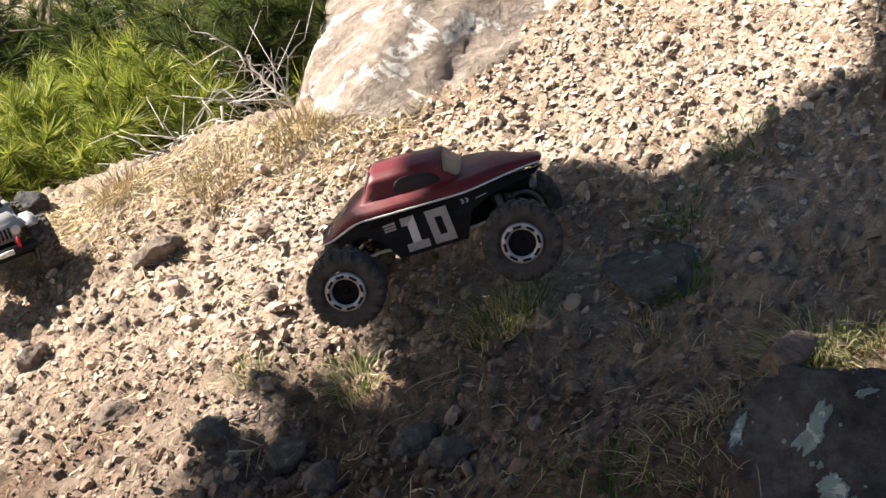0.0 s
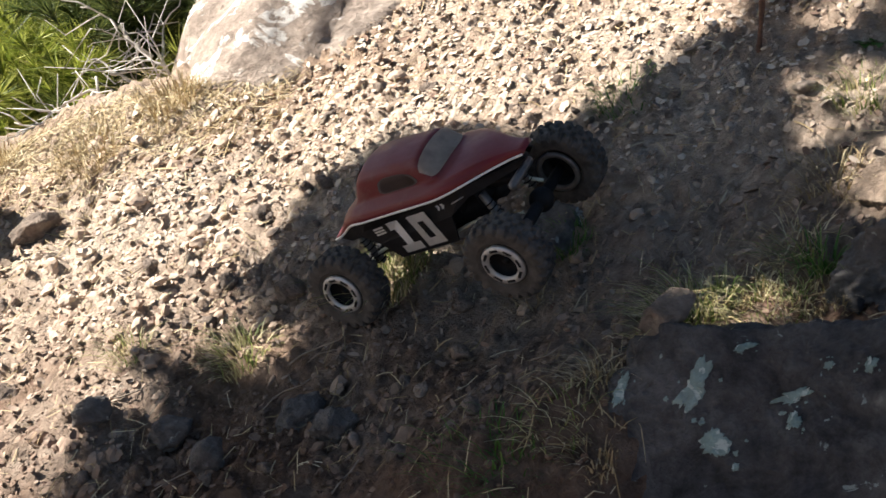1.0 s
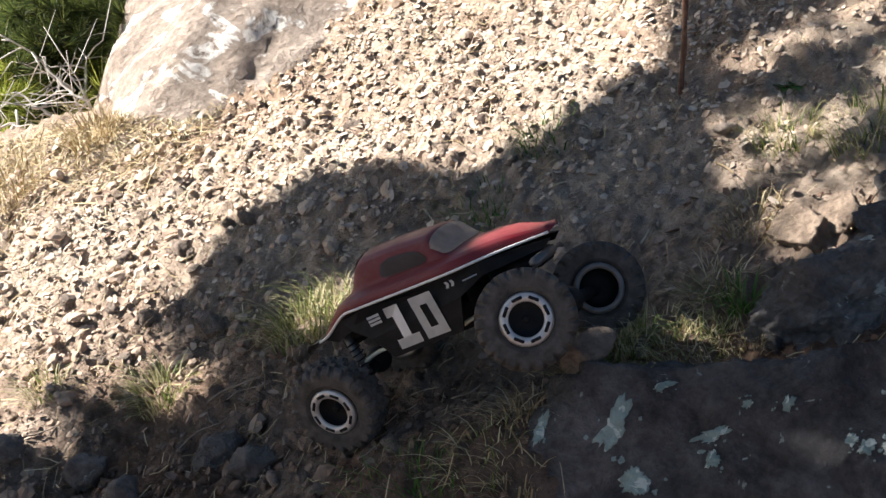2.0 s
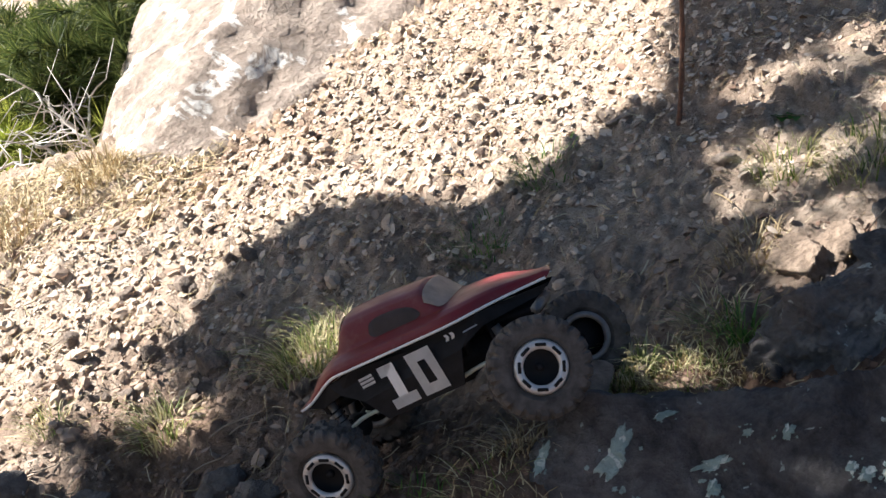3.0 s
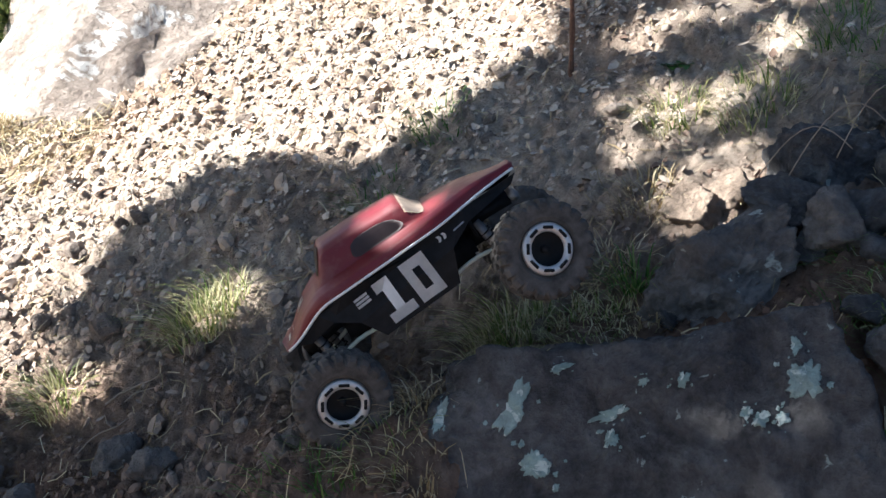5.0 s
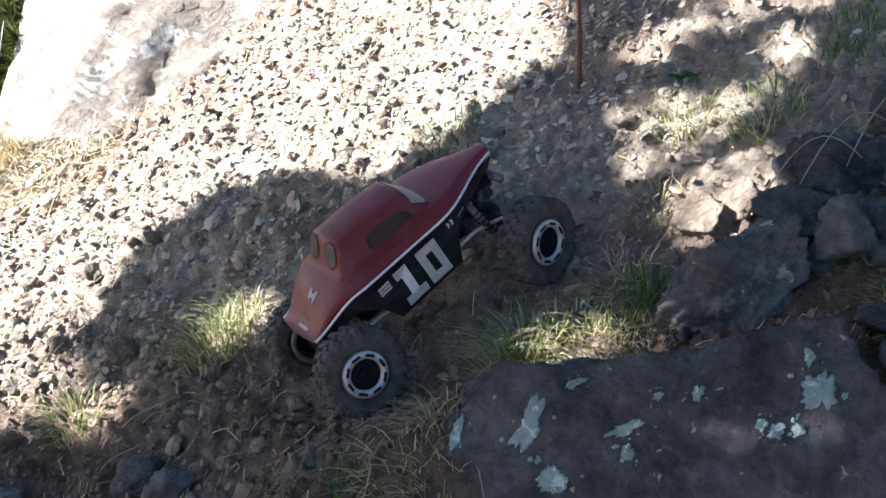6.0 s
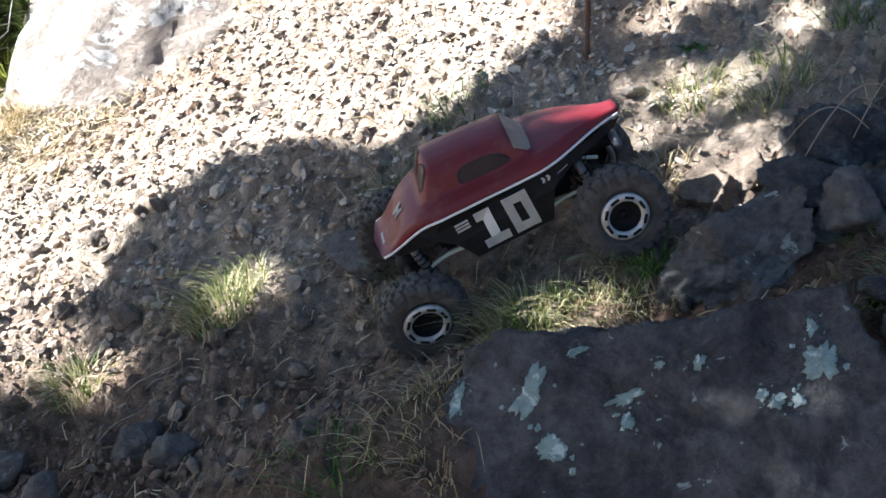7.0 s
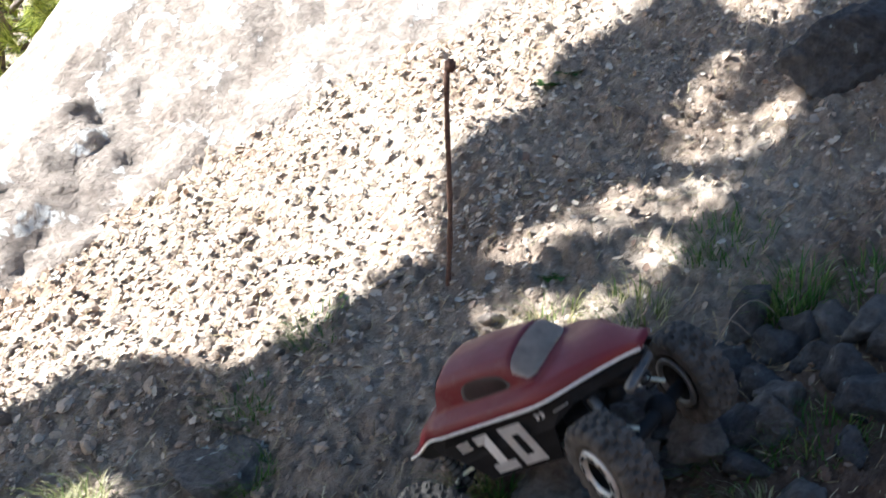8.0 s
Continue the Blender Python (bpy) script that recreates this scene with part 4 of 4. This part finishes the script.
def side_panels(car):
    outline = [(0.010, -0.028), (0.060, -0.008), (0.100, -0.0015), (0.285, -0.0015), (0.370, -0.012), (0.358, -0.021), (0.285, -0.020), (0.250, -0.034), (0.232, -0.077), (0.118, -0.079), (0.100, -0.045), (0.072, -0.026), (0.034, -0.036)]
    for side in (-1, 1):
        bm = bmesh.new()
        rows = []
        for off in (0.0, -0.003):
            rows.append([])
            for x, z in outline:
                w = body_section(x)[0][0] - 0.006 * max(0, -z - 0.02) / 0.06
                rows[-1].append(bm.verts.new((x, side * (w - 0.0008 + off), z)))
        n = len(outline)
        for k in range(n):
            bm.faces.new((rows[0][k], rows[0][(k + 1) % n], rows[1][(k + 1) % n], rows[1][k]))
        bm.faces.new(rows[0])
        bm.faces.new(rows[1][::-1])
        bmesh.ops.recalc_face_normals(bm, faces=bm.faces)
        panel = part("side_panel", bm, BLACK, car, "black lower side panel", False)
        y0 = lambda x, z: side * (body_section(x)[0][0] - 0.006 * max(0, -z - 0.02) / 0.06 + 0.0002)

        def sticker(name, pts, hole=None, mat=WHITE):
            bmq = bmesh.new()
            n = len(pts)
            out = [bmq.verts.new((x, y0(x, z) + side * 0.0006, z)) for x, z in pts]
            if hole:
                inn = [bmq.verts.new((x, y0(x, z) + side * 0.0006, z)) for x, z in hole]
                for k in range(n):
                    bmq.faces.new((out[k], out[(k + 1) % n], inn[(k + 1) % n], inn[k]))
            else:
                bmq.faces.new(out)
            bmesh.ops.solidify(bmq, geom=list(bmq.faces), thickness=0.0005)
            bmesh.ops.recalc_face_normals(bmq, faces=bmq.faces)
            part(name, bmq, mat, panel, "white race number digit" if name == "digit" else "white sticker", False)

        m = (lambda x: x) if side < 0 else (lambda x: 0.351 - x)
        sticker("digit", [(m(x), z) for x, z in ((0.137, -0.012), (0.160, -0.0115), (0.160, -0.057), (0.172, -0.057), (0.172, -0.071), (0.135, -0.072), (0.135, -0.058), (0.146, -0.058), (0.146, -0.026), (0.137, -0.026))])
        sticker("digit", [(m(x), z) for x, z in ((0.178, -0.0115), (0.214, -0.011), (0.216, -0.0705), (0.180, -0.071))], [(m(x), z) for x, z in ((0.191, -0.025), (0.202, -0.025), (0.204, -0.057), (0.192, -0.057))])
        for z in (-0.0155, -0.0205, -0.0255):
            sticker("lettering_bar", [(m(0.108), z), (m(0.128), z + 0.001), (m(0.128), z - 0.0025), (m(0.108), z - 0.0035)])
        for dx in (0.0, 0.0075):
            sticker("badge", [(m(0.2385 + dx), -0.0085), (m(0.2425 + dx), -0.0085), (m(0.2445 + dx), -0.0125), (m(0.2425 + dx), -0.0170), (m(0.2385 + dx), -0.0170), (m(0.2405 + dx), -0.0125)])
        sticker("lettering_bar", [(m(0.262), -0.0145), (m(0.325), -0.0145), (m(0.325), -0.0165), (m(0.262), -0.0165)], None, SILVER)


TYRE_R = 0.063


def wheel(name, parent):
    """A knobbly tyre with a ring on its rim, its axle along y, the outside at -y."""
    prof = [(0.034, -0.020, 0), (0.040, -0.0255, 0), (0.050, -0.0265, 0), (0.0565, -0.0255, 1), (0.0605, -0.0225, 1), (0.0625, -0.0195, 1), (0.0628, -0.0110, 1), (0.0628, -0.0095, 2), (0.063, -0.0010, 2), (0.063, 0.0010, 3), (0.0628, 0.0095, 3), (0.0628, 0.0110, 4), (0.0625, 0.0195, 4), (0.0605, 0.0225, 4), (0.0565, 0.0255, 4), (0.050, 0.0265, 0), (0.040, 0.0255, 0), (0.034, 0.020, 0), (0.034, -0.020, 0)]
    bm, sides = bmesh.new(), 132
    rings = []
    for r, y, kind in prof:
        r, y = (r * 0.945 if kind else r), y * 0.87
        ring = []
        for k in range(sides):
            q = 2 * math.pi * k / sides
            shift = {1: 0, 2: 2, 3: 5, 4: 3}.get(kind, 0) + abs(y) * 60
            up = 0.0042 if kind and (k + shift) % 6 < 3.6 else 0.0
            ring.append(bm.verts.new(((r + up) * math.cos(q), y * (1 + up * 12), (r + up) * math.sin(q))))
        rings.append(ring)
    for r, s in zip(rings, rings[1:]):
        for k in range(sides):
            bm.faces.new((r[k], s[k], s[(k + 1) % sides], r[(k + 1) % sides]))
    tyre = part(name, bm, RUBBER, parent, "dusty black knobbly tyre", False)
    rim = part("rim", lathe_bm([(0.034, -0.019), (0.031, -0.015), (0.026, -0.004), (0.010, -0.006), (0.0001, -0.007)], 36), BLACK, tyre, "black dished wheel centre")
    lathe = lathe_bm([(0.0215, -0.0195), (0.0225, -0.0240), (0.0310, -0.0240), (0.0325, -0.0218), (0.0340, -0.0187), (0.0215, -0.0195)], 48)
    part("beadlock_ring", lathe, SILVER, tyre, "bright metal bead-lock ring")
    for k in range(8):
        a = 2 * math.pi * k / 8
        at = Matrix.Rotation(a, 4, "Y") @ Matrix.Translation((0.0268, -0.0241, 0))
        part("slot", box_bm(0.0042, 0.0012, 0.0135, 0.0005, at), BLACK, tyre, "dark slot in the ring")
    part("inner_ring", lathe_bm([(0.026, 0.0215), (0.027, 0.026), (0.034, 0.026), (0.0345, 0.0215), (0.026, 0.0215)], 40), GREYMETAL, tyre)
    part("hub_nut", lathe_bm([(0.0055, -0.004), (0.0055, -0.013), (0.0001, -0.0135)], 6), BLACK, tyre, "black wheel nut")
    return tyre


def crawler():
    car = tagged(new("toy_crawler"), "red radio-controlled rock crawler with white number on black sides", "toy car")
    red_shell(car)
    side_panels(car)
    part("chassis_tub", box_bm(0.20, 0.075, 0.035, 0.006, pose(0.175, 0, -0.055)), BLACK, car, "black chassis tub")
    part("front_bumper", box_bm(0.012, 0.07, 0.012, 0.003, pose(0.352, -0.02, -0.030, 0, 10, 0)), GREYMETAL, car, "grey front bumper bar")
    part("skid_plate", box_bm(0.11, 0.06, 0.012, 0.004, pose(0.175, 0, -0.079)), BLACK, car)
    part("front_rail", box_bm(0.10, 0.05, 0.018, 0.004, pose(0.300, 0, -0.030, 0, 4, 0)), BLACK, car)
    part("rear_rail", box_bm(0.09, 0.055, 0.018, 0.004, pose(0.060, 0, -0.040, 0, -8, 0)), BLACK, car)
    part("servo", box_bm(0.03, 0.022, 0.026, 0.002, pose(0.285, 0.0, -0.052)), BLACK, car)
    for side in (-1, 1):
        for x0, x1 in ((0.215, 0.325), (0.135, 0.030)):
            pts = [V((x0 + (x1 - x0) * s, side * (0.055 - 0.01 * s), -0.074 + 0.012 * math.sin(3.1 * s) - 0.012 * s)) for s in np.linspace(0, 1, 9)]
            part("suspension_link", tube_bm(pts, [0.0028] * 9, 8), LINK, car, "pale bent suspension link")
        for x in (0.305, 0.052):
            pts = [V((x, side * 0.048, -0.092)), V((x - 0.008, side * 0.046, -0.064)), V((x - 0.014, side * 0.043, -0.030))]
            shock = part("shock_absorber", tube_bm(pts, [0.0042, 0.0065, 0.0065], 10), GREYMETAL, car, "metal shock absorber")
            coil = [V((x - 0.012 * q, side * (0.048 - 0.004 * q), -0.092 + 0.05 * q)) + V((0.0085 * math.cos(40 * q), 0.0085 * math.sin(40 * q), 0)) for q in np.linspace(0, 1, 60)]
            part("coil_spring", tube_bm(coil, [0.0011] * 60, 5), BLACK, shock, "black coil spring")
    for x in (0.285, 0.245):
        part("rear_stay" if x < 0.26 else "shock_tower", box_bm(0.006, 0.10, 0.030, 0.002, pose(x, 0, -0.035)), BLACK, car)
    axles = {}
    for name, x in (("rear_axle", 0.02), ("front_axle", 0.33)):
        bm = tube_bm([V((0, -0.095, 0)), V((0, -0.03, 0)), V((0, 0.03, 0)), V((0, 0.095, 0))], [0.008, 0.0095, 0.0095, 0.008], 12)
        bmesh.ops.create_uvsphere(bm, u_segments=14, v_segments=10, radius=0.019, matrix=pose(0, 0.018, 0))
        axles[name] = part(name, bm, BLACK, car, "black solid axle")
    wheels = {k: wheel("wheel", car) for k in ("rear_right", "front_right", "rear_left", "front_left")}
    return car, axles, wheels


CAR, AXLES, WHEELS = crawler()


# ---- the silver off-roader waiting lower down ----
def silver_car():
    car = tagged(new("toy_off_roader"), "silver radio-controlled off-roader with slotted grille and black bumper", "toy car")
    hood = box_bm(0.12, 0.12, 0.035, 0.010, pose(0.125, 0, 0.118))
    body = part("bonnet", hood, GREYBODY, car, "silver bonnet")
    part("tub", box_bm(0.21, 0.13, 0.055, 0.010, pose(-0.035, 0, 0.115)), GREYBODY, car, "silver body tub")
    part("cabin", box_bm(0.17, 0.115, 0.055, 0.014, pose(-0.05, 0, 0.165)), GREYBODY, car, "silver cabin roof")
    part("windscreen", box_bm(0.004, 0.10, 0.04, 0.002, pose(0.043, 0, 0.158, 0, -18, 0)), DUSTY, car, "dark windscreen")
    grille = part("grille", box_bm(0.010, 0.085, 0.036, 0.003, pose(0.188, 0, 0.112)), GREYBODY, car, "silver slotted grille")
    for k in range(7):
        part("slot", box_bm(0.003, 0.0045, 0.022, 0.001, pose(0.1935, -0.024 + 0.008 * k, 0.112)), BLACK, grille, "dark grille slot")
    for side in (-1, 1):
        part("headlight", lathe_bm([(0.0001, 0.0), (0.009, 0.001), (0.010, 0.006), (0.0085, 0.008)], 20), WHITE, car, "round headlight", at=pose(0.1955, side * 0.037, 0.114, 0, 0, 90))
        part("fender", box_bm(0.085, 0.030, 0.012, 0.005, pose(0.150, side * 0.073, 0.118, 0, 6, 0)), GREYBODY, car, "silver wheel arch")
        part("rear_fender", box_bm(0.085, 0.030, 0.012, 0.005, pose(-0.120, side * 0.073, 0.118)), GREYBODY, car, "silver wheel arch")
        part("tow_hook", box_bm(0.012, 0.006, 0.022, 0.002, pose(0.222, side * 0.030, 0.094)), REDPART, car, "red tow hook")
    part("bumper", box_bm(0.022, 0.13, 0.020, 0.005, pose(0.212, 0, 0.080)), BLACK, car, "black front bumper")
    part("number_plate", box_bm(0.002, 0.030, 0.011, 0.001, pose(0.2245, 0.0, 0.080)), WHITE, car, "small white plate")
    part("chassis", box_bm(0.30, 0.06, 0.03, 0.006, pose(0.02, 0, 0.075)), BLACK, car, "black chassis")
    for x in (-0.12, 0.150):
        part("axle", tube_bm([V((x, -0.07, 0.06)), V((x, 0.07, 0.06))], [0.008, 0.008], 10), BLACK, car)
        for side in (-1, 1):
            w = wheel("wheel", car)
            w.matrix_basis = pose(x, side * 0.085, 0.060, 0, 0, 0 if side < 0 else 180) @ Matrix.Diagonal((0.92, 0.92, 0.92, 1))
    return car


SILVER_CAR = silver_car()


def loose_stone():
    me = rock_mesh("stone", random_planes(91), 91, 0.05, 4, (0.048, 0.036, 0.032))
    return tagged(mesh_part("stone", me, STONE), "loose brown stone knocked off the boulder by the crawler", "stone")


LUMP = loose_stone()


# ---- what moves ----
CAR_ROWS = [
    (0.0, -0.5968, 2.1663, 0.7671, 1.86, -17.76, 5.58),
    (0.2, -0.5530, 2.1980, 0.7530, 6.50, -22.00, -6.00),
    (0.5, -0.4651, 2.2454, 0.7704, 14.80, -18.04, -25.11),
    (1.0, -0.3551, 2.1019, 0.7692, 22.18, -24.49, -31.50),
    (1.2, -0.3250, 2.0300, 0.7760, 25.00, -20.50, -41.00),
    (1.5, -0.2367, 1.9378, 0.7871, 26.93, -14.39, -46.51),
    (1.7, -0.2207, 1.9090, 0.7642, 8.51, -25.16, -36.80),
    (2.8, -0.2619, 1.8076, 0.7301, -6.80, -30.01, -13.97),
    (3.0, -0.2533, 1.7854, 0.7299, -4.05, -29.36, -11.54),
    (3.5, -0.2106, 1.7283, 0.7411, -12.27, -28.92, 9.71),
    (4.0, -0.2412, 1.7912, 0.7679, -13.13, -25.56, -1.83),
    (4.5, -0.1571, 1.7890, 0.7956, -2.66, -24.97, -4.94),
    (4.7, -0.1436, 1.7353, 0.7795, -10.24, -32.92, 3.56),
    (5.8, -0.1845, 1.9177, 0.7523, -0.55, -33.25, 15.61),
    (6.0, -0.1607, 1.8684, 0.7617, -1.49, -31.40, 27.39),
    (6.5, -0.1539, 1.8132, 0.7848, 0.36, -30.25, 26.21),
    (7.0, -0.0488, 1.8965, 0.8353, 8.66, -24.90, 3.17),
    (7.2, -0.0060, 1.8750, 0.8430, 6.50, -23.80, -1.00),
    (7.5, 0.0468, 1.8421, 0.8936, 4.22, -30.38, -15.64),
    (7.8, 0.1597, 1.8382, 0.9316, 9.04, -31.50, -39.52),
    (8.0, 0.2183, 1.8125, 0.9036, 26.67, -27.25, -45.04),
]
REAR_X = [(0.0, 0.026), (0.5, 0.013), (1.0, 0.019), (1.5, 0.01), (1.7, 0.027), (2.8, 0.029), (3.0, 0.029), (3.5, 0.029), (4.0, 0.026), (4.5, 0.022), (4.7, 0.03), (5.8, 0.021), (6.0, 0.019), (6.5, 0.022), (7.0, 0.018), (7.5, 0.031), (7.8, 0.023)]
FRONT_X = [(0.0, 0.316), (0.5, 0.328), (1.0, 0.325), (1.5, 0.34), (1.7, 0.34), (2.8, 0.34), (3.0, 0.34), (3.5, 0.34), (4.0, 0.339), (4.5, 0.34), (4.7, 0.34), (5.8, 0.34), (6.0, 0.33), (6.5, 0.316), (7.0, 0.316), (7.5, 0.316), (7.8, 0.316), (8.0, 0.316)]
REAR_Z = [(0.0, -0.089), (0.5, -0.083), (1.0, -0.083), (1.5, -0.085), (1.7, -0.106), (2.8, -0.111), (3.0, -0.104), (3.5, -0.108), (4.0, -0.094), (4.5, -0.086), (4.7, -0.113), (5.8, -0.08), (6.0, -0.076), (6.5, -0.074), (7.0, -0.105), (7.5, -0.106), (7.8, -0.104)]
FRONT_Z = [(0.0, -0.092), (0.5, -0.1), (1.0, -0.102), (1.5, -0.095), (1.7, -0.083), (2.8, -0.085), (3.0, -0.087), (3.5, -0.099), (4.0, -0.105), (4.5, -0.101), (4.7, -0.083), (5.8, -0.12), (6.0, -0.112), (6.5, -0.101), (7.0, -0.092), (7.5, -0.092), (7.8, -0.097), (8.0, -0.086)]
REAR_FAR = [(0.0, -0.096), (0.5, -0.102), (1.0, -0.102), (1.5, -0.1), (1.7, -0.079), (2.8, -0.074), (3.0, -0.081), (3.5, -0.077), (4.0, -0.091), (4.5, -0.099), (4.7, -0.072), (5.8, -0.105), (6.0, -0.109), (6.5, -0.111), (7.0, -0.08), (7.5, -0.079), (7.8, -0.081)]
FRONT_FAR = [(0.0, -0.113), (0.5, -0.094), (1.0, -0.1), (1.5, -0.133), (1.7, -0.114), (2.8, -0.123), (3.0, -0.119), (3.5, -0.106), (4.0, -0.1), (4.5, -0.104), (4.7, -0.122), (5.8, -0.085), (6.0, -0.093), (6.5, -0.104), (7.0, -0.113), (7.5, -0.113), (7.8, -0.102), (8.0, -0.119)]

STEER = [(0, 0), (0.5, 0), (1.0, 0), (1.5, 22), (1.7, 30), (2.8, 28), (3.0, 27), (3.5, 14), (4.0, 20), (4.5, 0), (4.7, 10), (5.8, 25), (6.0, 16), (6.5, 10), (7.0, 4), (7.5, -20), (7.8, -22), (8.0, -30)]


def between(rows, t):
    """A value at a time, on a straight line between rows."""
    return float(np.interp(t, [r[0] for r in rows], [r[1] for r in rows]))


def motions():
    walk(CAR, [(t, pose(x, y, z, rx, ry, rz)) for t, x, y, z, rx, ry, rz in CAR_ROWS])
    way, roll = 0.0, [(0.0, 0.0)]
    for a, b in zip(CAR_ROWS, CAR_ROWS[1:]):
        d = V(b[1:4]) - V(a[1:4])
        ahead = pose(0, 0, 0, *a[4:7]).to_3x3() @ V((1, 0, 0))
        way += max(-0.1, min(0.12, d.dot(ahead)))
        roll.append((b[0], math.degrees(way / TYRE_R)))
    times = [k * 0.25 for k in range(33)]
    for end, x_of, z_of, far_of in (("rear", REAR_X, REAR_Z, REAR_FAR), ("front", FRONT_X, FRONT_Z, FRONT_FAR)):
        for side in ("right", "left"):
            s = -1 if side == "right" else 1
            rows = []
            for t in times:
                lean = math.degrees(math.atan2(between(far_of, t) - between(z_of, t), 0.2))
                steer = between(STEER, t) if end == "front" else 0
                m = pose(between(x_of, t), s * 0.1085, between(z_of if s < 0 else far_of, t), lean, 0, 0) @ pose(0, 0, 0, 0, 0, steer)
                rows.append((t, m @ pose(0, 0, 0, 0, s * -between(roll, t) * -1 if s < 0 else between(roll, t), 0) @ pose(0, 0, 0, 0, 0, 0 if s < 0 else 180)))
            walk(WHEELS[end + "_" + side], rows)
        walk(AXLES[end + "_axle"], [(t, pose(between(x_of, t), 0, (between(z_of, t) + between(far_of, t)) / 2, math.degrees(math.atan2(between(far_of, t) - between(z_of, t), 0.2)), 0, 0)) for t in times])
    gx, gy = -1.41, 2.65
    rows = []
    for t, along in ((0.0, 0.0), (0.3, 0.085), (0.5, 0.10), (0.8, 0.105), (8.0, 0.105)):
        x, y = gx + along, gy + 0.1 * along
        rows.append((t, pose(x, y, height(x, y) + 0.010, 14, -10, -54)))
    walk(SILVER_CAR, rows)
    walk(LUMP, [(0, pose(0.115, 1.685, 0.775, 0, -15, 20)), (2.0, pose(0.115, 1.685, 0.775, 0, -15, 20)), (2.9, pose(0.118, 1.70, 0.762, 5, -18, 24)), (3.2, pose(0.10, 1.70, 0.75, 5, -40, 24)), (3.4, pose(0.045, 1.66, 0.725, 10, -85, 30)), (3.5, pose(-0.026, 1.66, 0.715, 10, -125, 35)), (3.7, pose(-0.10, 1.68, 0.665, 15, -190, 40)), (4.0, pose(-0.15, 1.70, 0.60, 20, -240, 45)), (8.0, pose(-0.15, 1.70, 0.60, 20, -240, 45))])


motions()
